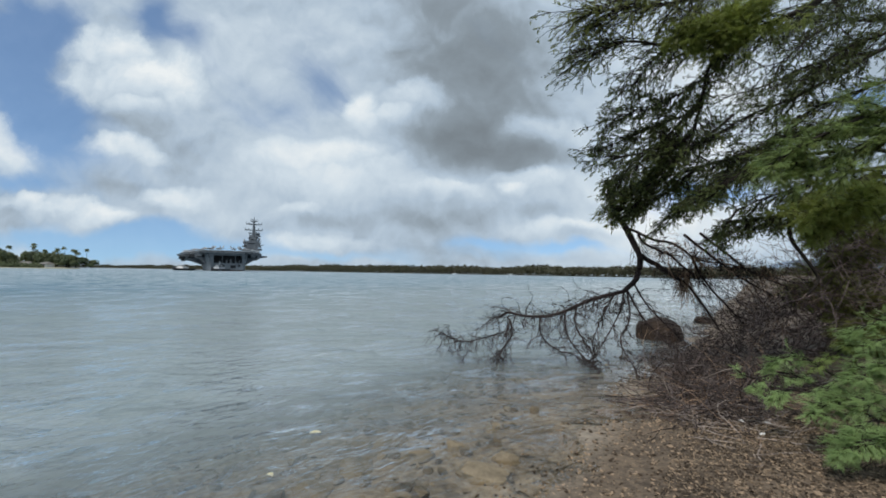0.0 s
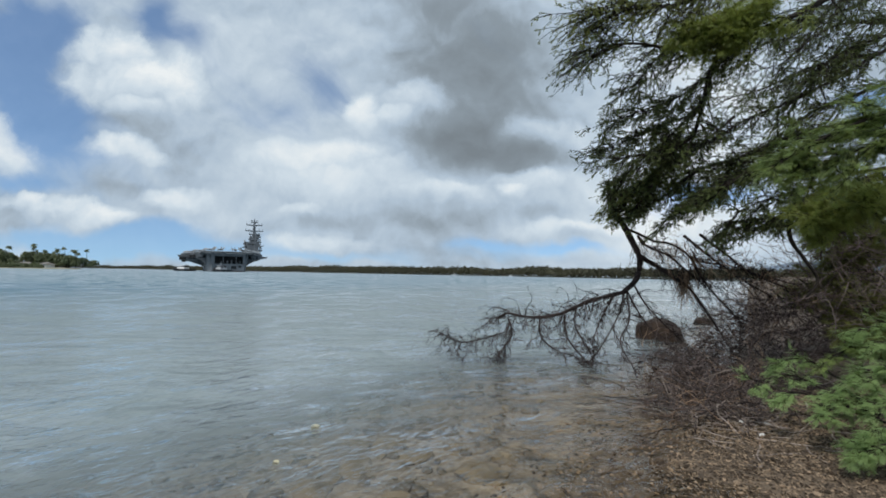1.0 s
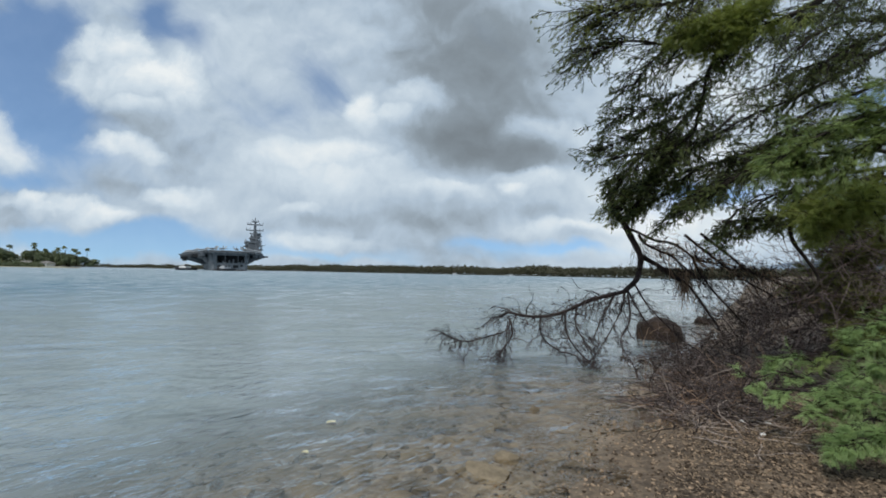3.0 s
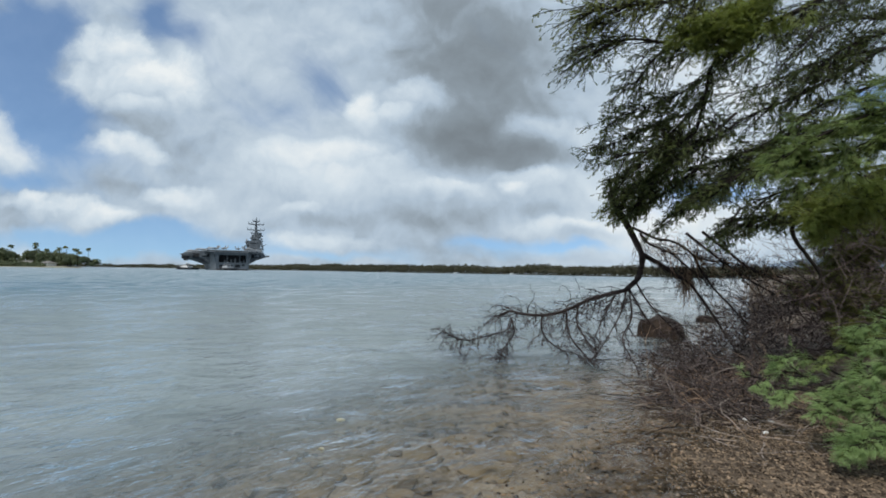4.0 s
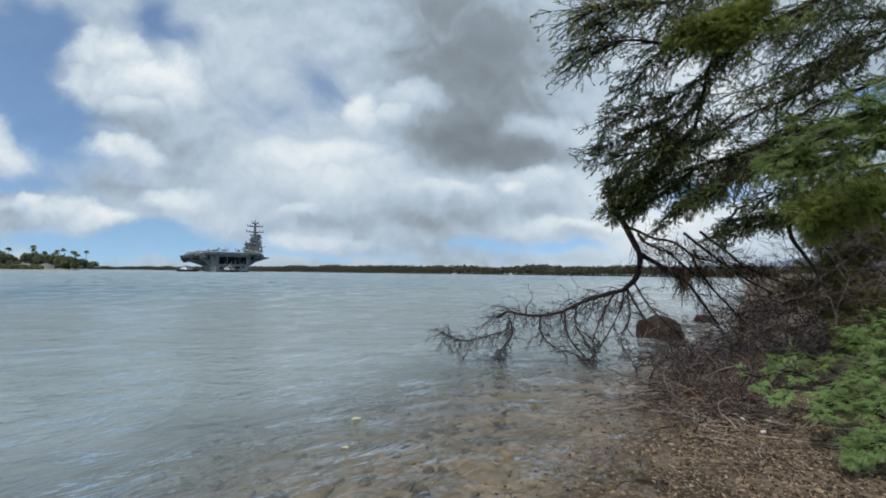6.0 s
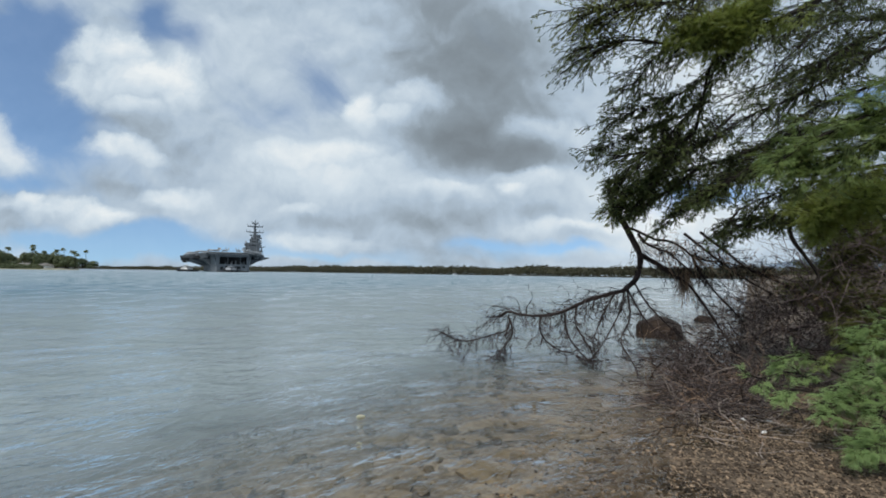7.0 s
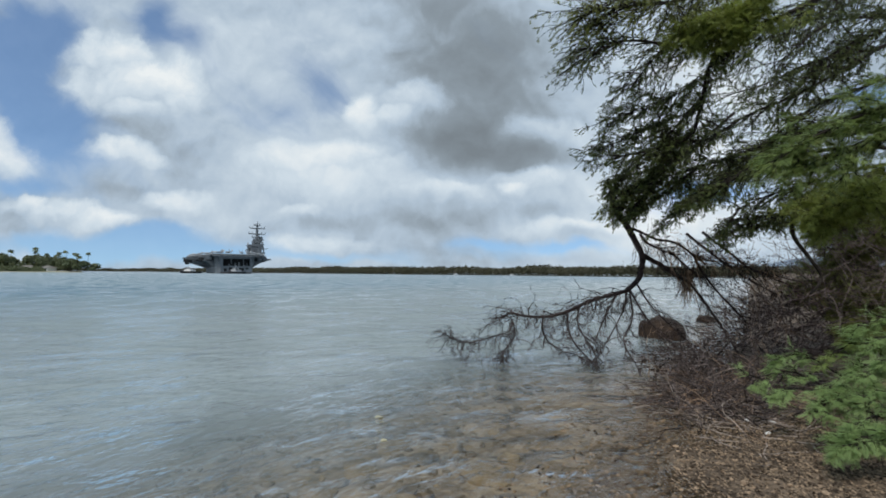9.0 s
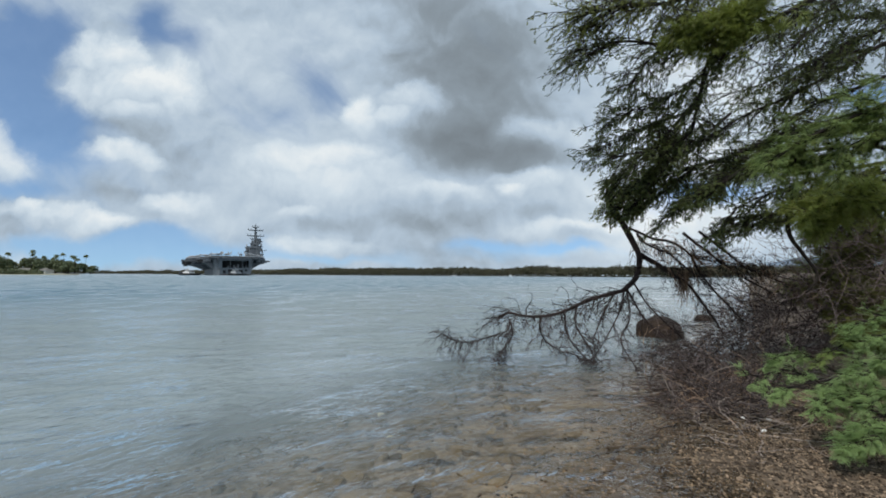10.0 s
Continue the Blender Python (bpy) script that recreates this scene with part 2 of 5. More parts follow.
BANK = surface("shaded_bank", (0.05, 0.045, 0.03), (0.12, 0.10, 0.07), 0.3, 0.95, 0.0)
SAND = surface("pale_sand", (0.29, 0.28, 0.19), (0.44, 0.41, 0.31), 0.08, 0.95, 0.0)
WOODS = leaf_material("far_woods", (0.075, 0.075, 0.045), (0.115, 0.112, 0.062), 0.45, (0.10, 0.085, 0.055))
GROVE = leaf_material("grove_leaf", (0.075, 0.10, 0.045), (0.15, 0.18, 0.085), 0.25)
ROOF = surface("grey_roof", (0.16, 0.15, 0.14), (0.26, 0.25, 0.23), 0.6, 0.85, 0.0)
# pale blue paints the haze of distance onto the hill
HILL = surface("haze_tinted_hill", (0.14, 0.19, 0.25), (0.20, 0.25, 0.31), 0.004, 1.0, 0.0)
PANE = surface("dark_glass", (0.02, 0.025, 0.03), (0.04, 0.045, 0.05), 0.5, 0.15, 0.0)
PETAL = surface("pale_fallen_leaf", (0.70, 0.66, 0.46), (0.88, 0.85, 0.70), 20.0, 0.6, 0.0)

# shore line: a point on it and the way to the land
SHORE_P, SHORE_N = Vector((1.42, 3.35, 0)), Vector((0.822, -0.570, 0))


def ground_material():
    m, k = material("shore_ground")
    pos = k.n("ShaderNodeNewGeometry").outputs["Position"]
    s = k.v("DOT_PRODUCT", k.v("SUBTRACT", pos, SHORE_P), SHORE_N)
    a = k.noise(pos, 1.6, 6.0, 0.65)
    b = k.noise(pos, 14.0, 5.0, 0.65)
    f = k.m("ADD", k.m("MULTIPLY", a.outputs[0], 0.5), k.m("MULTIPLY", b.outputs[0], 0.5))
    land = k.mix(k.step(f, 0.35, 0.65), (0.045, 0.032, 0.022, 1), (0.17, 0.125, 0.085, 1))
    bed = k.mix(k.step(f, 0.38, 0.62), (0.155, 0.129, 0.10, 1), (0.35, 0.298, 0.235, 1))
    silt = k.mix(a.outputs[0], (0.20, 0.23, 0.20, 1), (0.30, 0.33, 0.28, 1))
    wet = k.mix(k.step(f, 0.35, 0.65), (0.05, 0.037, 0.026, 1), (0.19, 0.14, 0.095, 1))
    col = k.mix(k.step(s, -0.8, -0.2), bed, wet)
    col = k.mix(k.step(s, -0.1, 0.3), col, land)
    col = k.mix(k.step(s, -4.0, -14.0), col, silt)
    bn = k.n("ShaderNodeBump", ins={"Strength": 0.8, "Distance": 0.03, "Height": b.outputs[0]})
    finish(k, k.n("ShaderNodeBsdfPrincipled", ins={"Base Color": col, "Roughness": 0.92, "Normal": bn}))
    return m


def water_material():
    m, k = material("channel_water")
    geo = k.n("ShaderNodeNewGeometry")
    pos = geo.outputs["Position"]
    co = k.n("ShaderNodeTexCoord").outputs["Object"]
    turn = k.n("ShaderNodeMapping", ins={"Vector": co, "Rotation": (0, 0, radians(-48))}).outputs[0]
    turn = k.n("ShaderNodeMapping", ins={"Vector": turn, "Scale": (0.55, 1.0, 1.0)}).outputs[0]
    flat = k.n("ShaderNodeMapping", ins={"Vector": co, "Rotation": (0, 0, radians(8)), "Scale": (0.35, 1.0, 1.0)}).outputs[0]
    n1 = k.noise(turn, 1.7, 3.0, 0.5, 0.4).outputs[0]
    n2 = k.noise(turn, 6.5, 3.0, 0.55, 0.3).outputs[0]
    n3 = k.noise(flat, 0.22, 4.0, 0.6).outputs[0]
    h = k.m("ADD", k.m("MULTIPLY", n1, 1.15), k.m("MULTIPLY", n2, 0.60))
    n4 = k.noise(flat, 0.75, 3.0, 0.55, 0.3).outputs[0]
    h = k.m("ADD", h, k.m("MULTIPLY", n3, 3.0))
    h = k.m("ADD", h, k.m("MULTIPLY", n4, 1.8))
    bn = k.n("ShaderNodeBump", ins={"Strength": 1.0, "Distance": 0.14, "Height": h})
    s = k.v("DOT_PRODUCT", k.v("SUBTRACT", pos, SHORE_P), SHORE_N)
    cloudy = k.m("MULTIPLY", k.step(k.m("ADD", s, k.m("MULTIPLY", k.m("SUBTRACT", n3, 0.5), 2.0)), -0.8, -5.6), 0.96)
    # more pale body from here outward stands in for low-angle sky reflection
    north = k.n("ShaderNodeSeparateXYZ", ins={0: pos}).outputs[1]
    cloudy = k.m("MAXIMUM", cloudy, k.m("MULTIPLY", k.m("MULTIPLY", k.step(north, 5.5, 10.0), k.step(s, -0.3, -1.6)), 0.8))
    silt = k.noise(k.v("MULTIPLY", pos, (0.02, 0.05, 0.0)), 1.0, 4.0).outputs[0]
    # bluer body far from shore paints in the reflected blue sky
    body = k.n("ShaderNodeBsdfDiffuse", ins={"Normal": bn, "Color": k.mix(k.step(s, -8.0, -50.0), k.mix(silt, (0.235, 0.283, 0.292, 1), (0.30, 0.35, 0.355, 1)), k.mix(silt, (0.085, 0.17, 0.225, 1), (0.135, 0.225, 0.27, 1)))})
    clear = k.n("ShaderNodeBsdfTransparent", ins={"Color": (0.93, 0.92, 0.87, 1)})
    inside = k.n("ShaderNodeMixShader", ins={0: cloudy, 1: clear, 2: body})
    gloss = k.n("ShaderNodeBsdfGlossy", ins={"Color": (1, 1, 1, 1), "Roughness": k.m("ADD", 0.09, k.m("MULTIPLY", k.step(k.v("LENGTH", pos), 6.0, 90.0), 0.42)), "Normal": bn})
    fres = k.n("ShaderNodeFresnel", ins={"IOR": 1.33, "Normal": bn})
    gust = k.noise(k.v("MULTIPLY", co, (0.05, 0.05, 0.0)), 1.0, 5.0, 0.6).outputs[0]
    chop = k.noise(k.v("MULTIPLY", co, (0.50, 0.40, 0.0)), 1.0, 8.0, 0.74).outputs[0]
    most = k.m("ADD", -1.5, k.m("ADD", k.m("MULTIPLY", gust, 1.5), k.m("MULTIPLY", chop, 2.6)))
    most = k.m("MAXIMUM", k.m("MAXIMUM", most, 0.04), k.m("SUBTRACT", 1.0, k.m("MULTIPLY", k.step(k.v("LENGTH", pos), 4.0, 26.0), 0.92)))
    most = k.m("MAXIMUM", most, k.step(s, -9.0, -3.5))
    ripple = k.m("ADD", 0.34, k.m("MULTIPLY", k.step(chop, 0.40, 0.57), 0.9))
    ripple = k.m("MAXIMUM", ripple, k.step(s, -6.0, -1.5))
    finish(k, k.n("ShaderNodeMixShader", ins={0: k.m("MULTIPLY", k.m("MINIMUM", fres, most), ripple), 1: inside, 2: gloss}))
    return m


GROUND = ground_material()
WATER = water_material()


# ---------------------------------------------------------------- mesh tools
def mesh_of(name, verts, faces, mat, smooth=False):
    me = bpy.data.meshes.new(name)
    me.from_pydata([tuple(v) for v in verts], [], [tuple(f) for f in faces])
    me.materials.append(mat)
    if smooth:
        me.polygons.foreach_set("use_smooth", [True] * len(me.polygons))
    me.update()
    return me


def part(name, bm, mat, parent=None, label=""):
    """Links a bmesh, or a (verts, faces) pair, as one mesh object under a thing."""
    if isinstance(bm, tuple):
        me = mesh_of(name, bm[0], bm[1], mat)
    else:
        me = bpy.data.meshes.new(name)
        bmesh.ops.recalc_face_normals(bm, faces=bm.faces)
        bm.to_mesh(me)
        bm.free()
        me.materials.append(mat)
    ob = new(name, me)
    ob.parent = parent
    return tagged(ob, label)


def thing(name, at, label, category, group="", kind="", rz=0.0):
    ob = new(name)
    ob.matrix_world = pose(*at, 0, 0, rz)
    return tagged(ob, label, category, group, kind)


def box(bm, x0, x1, y0, y1, z0, z1, taper=1.0, bevel=0.0):
    cx, cy = (x0 + x1) / 2, (y0 + y1) / 2
    lo = [bm.verts.new(p) for p in ((x0, y0, z0), (x1, y0, z0), (x1, y1, z0), (x0, y1, z0))]
    hi = [bm.verts.new((cx + (p.co.x - cx) * taper, cy + (p.co.y - cy) * taper, z1)) for p in lo]
    fs = [bm.faces.new(lo[::-1]), bm.faces.new(hi)]
    for i in range(4):
        j = (i + 1) % 4
        fs.append(bm.faces.new((lo[i], lo[j], hi[j], hi[i])))
    if bevel:
        es = list({e for f in fs for e in f.edges})
        bmesh.ops.bevel(bm, geom=es, offset=bevel, segments=1, affect="EDGES")
    return bm


def rod(bm, a, b, r, r2=None, n=6):
    a, b = Vector(a), Vector(b)
    q = (b - a).to_track_quat("Z", "Y")
    r2 = r if r2 is None else r2
    lo = [bm.verts.new(a + q @ Vector((r * math.cos(i * math.tau / n), r * math.sin(i * math.tau / n), 0))) for i in range(n)]
    hi = [bm.verts.new(b + q @ Vector((r2 * math.cos(i * math.tau / n), r2 * math.sin(i * math.tau / n), 0))) for i in range(n)]
    for i in range(n):
        j = (i + 1) % n
        bm.faces.new((lo[i], lo[j], hi[j], hi[i]))
    bm.faces.new(lo[::-1])
    bm.faces.new(hi)
    return bm


def prism(bm, outline, z0, z1):
    lo = [bm.verts.new((x, y, z0)) for x, y in outline]
    hi = [bm.verts.new((x, y, z1)) for x, y in outline]
    bm.faces.new(lo[::-1])
    bm.faces.new(hi)
    for i in range(len(lo)):
        j = (i + 1) % len(lo)
        bm.faces.new((lo[i], lo[j], hi[j], hi[i]))
    return bm


def smooth_path(pts, per=5):
    """A rounded line through the points."""
    pts = [Vector(p) for p in pts]
    out = []
    for i in range(len(pts) - 1):
        p0, p1, p2, p3 = pts[max(i - 1, 0)], pts[i], pts[i + 1], pts[min(i + 2, len(pts) - 1)]
        for k in range(per):
            t = k / per
            out.append(0.5 * (2 * p1 + (p2 - p0) * t + (2 * p0 - 5 * p1 + 4 * p2 - p3) * t * t + (3 * p1 - p0 - 3 * p2 + p3) * t ** 3))
    out.append(pts[-1])
    return out


class Tubes:
    """Gathers bent, tapered tubes into one mesh."""

    def __init__(self):
        self.v, self.f = [], []

    def add(self, path, r0, r1, n=5, rough=0.0, rng=None):
        base, last = len(self.v), len(path) - 1
        for i, p in enumerate(path):
            d = (path[min(i + 1, last)] - path[max(i - 1, 0)])
            d = d.normalized() if d.length > 1e-6 else Vector((0, 0, 1))
            a = d.cross(Vector((0.3, 0.2, 1)))
            a = a.normalized() if a.length > 1e-4 else Vector((1, 0, 0))
            b = d.cross(a)
            r = r0 + (r1 - r0) * (i / max(last, 1))
            for k in range(n):
                g = r * (1 + (rng.uniform(-rough, rough) if rng and rough else 0))
                t = k * math.tau / n
                self.v.append(p + a * (g * math.cos(t)) + b * (g * math.sin(t)))
        for i in range(last):
            for k in range(n):
                j = (k + 1) % n
                self.f.append((base + i * n + k, base + i * n + j, base + (i + 1) * n + j, base + (i + 1) * n + k))
        self.f.append(tuple(base + last * n + k for k in range(n)))
        self.f.append(tuple(base + k for k in reversed(range(n))))


def wander(rng, start, way, length, steps, bend, pull):
    """A crooked line from start, drawn along pull."""
    p, d, out = Vector(start), Vector(way).normalized(), [Vector(start)]
    for _ in range(steps):
        d = (d + Vector((rng.gauss(0, bend), rng.gauss(0, bend), rng.gauss(0, bend))) + Vector(pull) / steps).normalized()
        p = p + d * (length / steps)
        out.append(p.copy())
    return out


def spray_template(pairs, length, blade, width):
    """A feathery leaf along +X: pairs of narrow blades on a thin stalk."""
    v = [(0, -0.0015, 0), (length, -0.0008, 0), (length, 0.0008, 0), (0, 0.0015, 0)]
    f = [(0, 1, 2, 3)]
    for i in range(pairs):
        t = (i + 0.6) / pairs
        x, b = length * t, blade * (1.05 - 0.55 * abs(t - 0.4) * 1.6)
        for s in (-1, 1):
            c = len(v)
            tip = (x + b * 0.62, s * b * 0.78, -b * 0.22)
            mid = (x + b * 0.30, s * b * 0.42, b * 0.04)
            v += [(x, 0, 0), (mid[0] + width * 0.4, mid[1] - s * width * 0.4, mid[2]), tip, (mid[0] - width * 0.4, mid[1] + s * width * 0.4, mid[2])]
            f.append((c, c + 1, c + 2, c + 3))
    return np.array(v), np.array(f)


SPRAY = spray_template(8, 0.17, 0.05, 0.010)
SPRAY_FINE = spray_template(6, 0.075, 0.022, 0.0085)
SPRAY_BIG = spray_template(13, 0.19, 0.05, 0.0052)


def leaves_mesh(name, anchors, template, mat, seed, tumble=0.55):
    """Leaves at (point, way, size) anchors, all in one mesh."""
    rs = np.random.RandomState(seed)
    tv, tf = template
    n = len(anchors)
    p = np.array([tuple(a[0]) for a in anchors])
    d = np.array([tuple(a[1]) for a in anchors])
    size = np.array([a[2] for a in anchors])
    d /= np.linalg.norm(d, axis=1)[:, None]
    up = rs.normal(0, tumble, (n, 3)) + np.array((0, 0, 1.0))
    side = np.cross(up, d)
    side /= np.linalg.norm(side, axis=1)[:, None] + 1e-9
    top = np.cross(d, side)
    v = (tv[None, :, 0, None] * d[:, None] + tv[None, :, 1, None] * side[:, None] + tv[None, :, 2, None] * top[:, None]) * size[:, None, None] + p[:, None]
    f = tf[None] + (np.arange(n) * len(tv))[:, None, None]
    me = bpy.data.meshes.new(name)
    v, f = v.reshape(-1, 3), f.reshape(-1, 4)
    me.vertices.add(len(v))
    me.vertices.foreach_set("co", v.ravel())
    me.loops.add(f.size)
    me.loops.foreach_set("vertex_index", f.ravel())
    me.polygons.add(len(f))
    me.polygons.foreach_set("loop_start", np.arange(len(f)) * 4)
    me.materials.append(mat)
    me.update(calc_edges=True)
    return me


# ---------------------------------------------------------------- ground and water
def ground_height(x, y):
    s = (x - SHORE_P.x) * SHORE_N.x + (y - SHORE_P.y) * SHORE_N.y
    if s > 0:
        z = 0.034 * s + 0.016 * max(0, s - 0.7) + 0.09 * max(0, s - 1.6) + 0.12 * max(0.0, s - 4.0)
        z = min(z, 3.0)
    else:
        z = max(0.034 * s + 0.03 * min(0.0, s + 0.8) if s > -3 else -0.168 + 0.15 * (s + 3.0), -4.0)
    near = math.exp(-(x * x + y * y) / 900.0)
    z += near * (0.022 * noise.noise((x * 0.9, y * 0.9, 1.7)) + 0.012 * noise.noise((x * 3.1, y * 3.1, 4.0)))
    return z


def axis(lo, hi, fine_lo, fine_hi, step, grow):
    mid = list(np.arange(fine_lo, fine_hi + 1e-6, step))
    out, d, p = [], step, fine_hi
    while p < hi:
        d *= grow
        p += d
        out.append(min(p, hi))
    left, d, p = [], step, fine_lo
    while p > lo:
        d *= grow
        p -= d
        left.append(max(p, lo))
    return left[::-1] + mid + out


def sheet(xs, ys, height):
    v = [(x, y, height(x, y)) for y in ys for x in xs]
    n = len(xs)
    f = [(j * n + i, j * n + i + 1, (j + 1) * n + i + 1, (j + 1) * n + i) for j in range(len(ys) - 1) for i in range(n - 1)]
    return v, f


gv, gf = sheet(axis(-4500, 4500, -4, 9, 0.14, 1.13), axis(-4500, 4500, -2, 13, 0.14, 1.13), ground_height)
ground = new("ground", mesh_of("ground", gv, gf, GROUND, True))
tagged(ground, "brown gravelly shore sloping down to a silty channel bed", "ground", kind="structure")


def wave(x, y):
    near = 1.0 / (1.0 + (abs(x) + abs(y)) / 14.0)
    near *= min(1.0, max(0.12, -((x - SHORE_P.x) * SHORE_N.x + (y - SHORE_P.y) * SHORE_N.y - 0.8) / 3.0))
    c = x * 0.62 - y * 0.78
    a = x * 0.78 + y * 0.62
    return near * (0.020 * noise.noise((c * 1.2, a * 0.5, 0.3)) + 0.012 * noise.noise((c * 3.0, a * 1.1, 7.3)))


wv, wf = sheet(axis(-4500, 4500, -7, 8, 0.11, 1.10), axis(-300, 4500, 1.5, 14, 0.11, 1.10), wave)
water = new("water", mesh_of("water", wv, wf, WATER, True))
tagged(water, "grey-green rippled channel water, clear in the shallows", "water", kind="structure")


# ---------------------------------------------------------------- far shores
def clump(rng, verts, faces, cx, cy, cz, rx, rz, n, small=0.18, big=0.48):
    """A crown of small leafy flakes."""
    for _ in range(n):
        a, e = rng.uniform(0, math.tau), rng.uniform(-0.5, 1.45)
        r = rng.uniform(0.6, 1.0)
        p = Vector((cx + rx * r * math.cos(a) * math.cos(e), cy + rx * r * math.sin(a) * math.cos(e), cz + rz * r * math.sin(e)))
        s = rx * rng.uniform(small, big)
        n = Vector((p.x - cx, p.y - cy, (p.z - cz) * rx / rz + 0.3 * rx)) + Vector((rng.gauss(0, 0.3), rng.gauss(0, 0.3), rng.gauss(0, 0.3))) * rx
        q = n.to_track_quat("Z", "Y")
        c = len(verts)
        for k in range(5):
            t = k * math.tau / 5 + rng.uniform(-0.3, 0.3)
            verts.append(p + q @ Vector((s * math.cos(t), s * math.sin(t), s * rng.uniform(-0.3, 0.3))))
        faces.append((c, c + 1, c + 2, c + 3, c + 4))


def shore_bank(name, line, back, top, mat, label, category):
    """A low bank of land along a line, rising from under the water."""
    n = len(line)
    v, f = [], []
    for (x, y) in line:
        d = Vector((x, y, 0)).normalized()
        for off, z in ((-8, -4.2), (0, 0.06), (6, top * 0.5), (25, top), (back, top), (back + 10, -4.2)):
            v.append((x + d.x * off, y + d.y * off, z))
    for i in range(n - 1):
        for k in range(5):
            f.append((i * 6 + k, (i + 1) * 6 + k, (i + 1) * 6 + k + 1, i * 6 + k + 1))
    ob = new(name, mesh_of(name, v, f, mat, False))
    return tagged(ob, label, category, kind="structure")


def woods(name, line, height, depth, step, mat, seed, label):
    rng = random.Random(seed)
    v, f = [], []
    pts = smooth_path([(x, y, 0) for x, y in line], 8)
    for a, b in zip(pts, pts[1:]):
        n = max(1, int((b - a).length / (step * max(1.0, a.length / 600.0))))
        for i in range(n):
            for row in range(3):
                p = a.lerp(b, (i + rng.random()) / n)
                d = p.normalized()
                p = p + d * (-1 + row * depth / 3 + rng.uniform(0, depth / 3))
                h = height * (0.52 + 0.25 * noise.noise((p.x * 0.02, p.y * 0.02, seed)) + 0.10 * row + rng.uniform(-0.08, 0.12))
                h = max(h, height * 0.3)
                r = rng.uniform(2.6, 4.6) * height / 14
                clump(rng, v, f, p.x, p.y, h * 0.45, r, h * 0.5, 100, 0.09, 0.22)
            p = a.lerp(b, (i + rng.random()) / n)
            clump(rng, v, f, p.x, p.y, 0.6, 1.8 * height / 14, height * 0.13, 24, 0.15, 0.35)
    ob = new(name, mesh_of(name, v, f, mat))
    return tagged(ob, label, "woods", kind="stuff")


FAR_LINE = [(-1500, 1560), (-1120, 1420), (-800, 1260), (-330, 880), (-70, 640), (80, 540), (172, 420), (300, 372), (480, 350)]
shore_bank("far_bank", FAR_LINE, 160, 1.0, BANK, "low brown bank along the far side of the channel", "bank")
woods("far_woods", FAR_LINE, 16.5, 26, 2.0, WOODS, 3, "dull green-brown scrub woods lining the far shore")

POINT_LINE = [(-640, 420), (-480, 385), (-408, 374), (-342, 378), (-323, 395)]
shore_bank("near_point", POINT_LINE, 70, 1.6, SAND, "low sandy point of land with palms and houses", "bank")
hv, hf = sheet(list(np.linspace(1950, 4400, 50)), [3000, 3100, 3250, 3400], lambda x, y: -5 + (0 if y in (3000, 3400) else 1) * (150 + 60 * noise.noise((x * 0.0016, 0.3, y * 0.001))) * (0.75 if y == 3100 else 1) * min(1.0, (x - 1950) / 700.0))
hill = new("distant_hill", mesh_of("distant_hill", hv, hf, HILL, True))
tagged(hill, "hill far beyond the channel, tinted blue for haze", "hill", kind="structure")


def broad_tree(at, height, spread, seed, label="round green tree on the sandy point"):
    rng = random.Random(seed)
    tree = thing("tree", at, label, "tree", "trees on the point")
    t = Tubes()
    t.add(wander(rng, (0, 0, -0.3), (0, 0, 1), height * 0.5, 4, 0.1, (0, 0, 0.2)), 0.4, 0.25, 6)
    for _ in range(4):
        t.add(wander(rng, (0, 0, height * rng.uniform(0.25, 0.45)), (rng.uniform(-1, 1), rng.uniform(-1, 1), 0.7), spread * 0.7, 3, 0.15, (0, 0, 0.2)), 0.2, 0.08, 5)
    part("trunk", (t.v, t.f), BARK, tree)
    v, f = [], []
    for _ in range(9):
        a, r = rng.uniform(0, 6.3), spread * rng.uniform(0.1, 0.75)
        clump(rng, v, f, r * math.cos(a), r * math.sin(a), height * rng.uniform(0.2, 0.8), spread * rng.uniform(0.35, 0.5), height * 0.2, 90, 0.10, 0.27)
    part("crown", (v, f), GROVE, tree)
    return tree


def palm(at, height, seed):
    rng = random.Random(seed)
    tree = thing("palm_tree", at, "tall slender coconut palm with a tuft of fronds", "palm", "palms on the point")
    t = Tubes()
    lean = (rng.uniform(-0.12, 0.12), rng.uniform(-0.1, 0.1), 0)
    path = [Vector((lean[0] * height * k * k, lean[1] * height * k * k, height * k - 0.4)) for k in np.linspace(0, 1, 7)]
    t.add(path, 0.2, 0.13, 6)
    part("trunk", (t.v, t.f), BARK, tree)
    top, v, f = path[-1], [], []
    for i in range(17):
        a = i * 2.4 + rng.uniform(-0.2, 0.2)
        rise = rng.uniform(-0.9, 1.3)
        out = Vector((math.cos(a), math.sin(a), 0))
        side = Vector((-math.sin(a), math.cos(a), 0))
        L = rng.uniform(2.0, 2.9)
        line = [top + out * (L * k) + Vector((0, 0, L * (rise * k - (0.75 + rise * 0.5) * k * k))) for k in np.linspace(0, 1, 6)]
        for s in (-1, 1):
            c = len(v)
            for j, p in enumerate(line):
                wd = 0.75 * math.sin(math.pi * (0.15 + 0.8 * j / 5))
                v += [p, p + side * (s * wd) + Vector((0, 0, -wd * 0.6))]
            for j in range(5):
                f.append((c + 2 * j, c + 2 * j + 2, c + 2 * j + 3, c + 2 * j + 1))
    part("fronds", (v, f), GROVE, tree)
    return tree


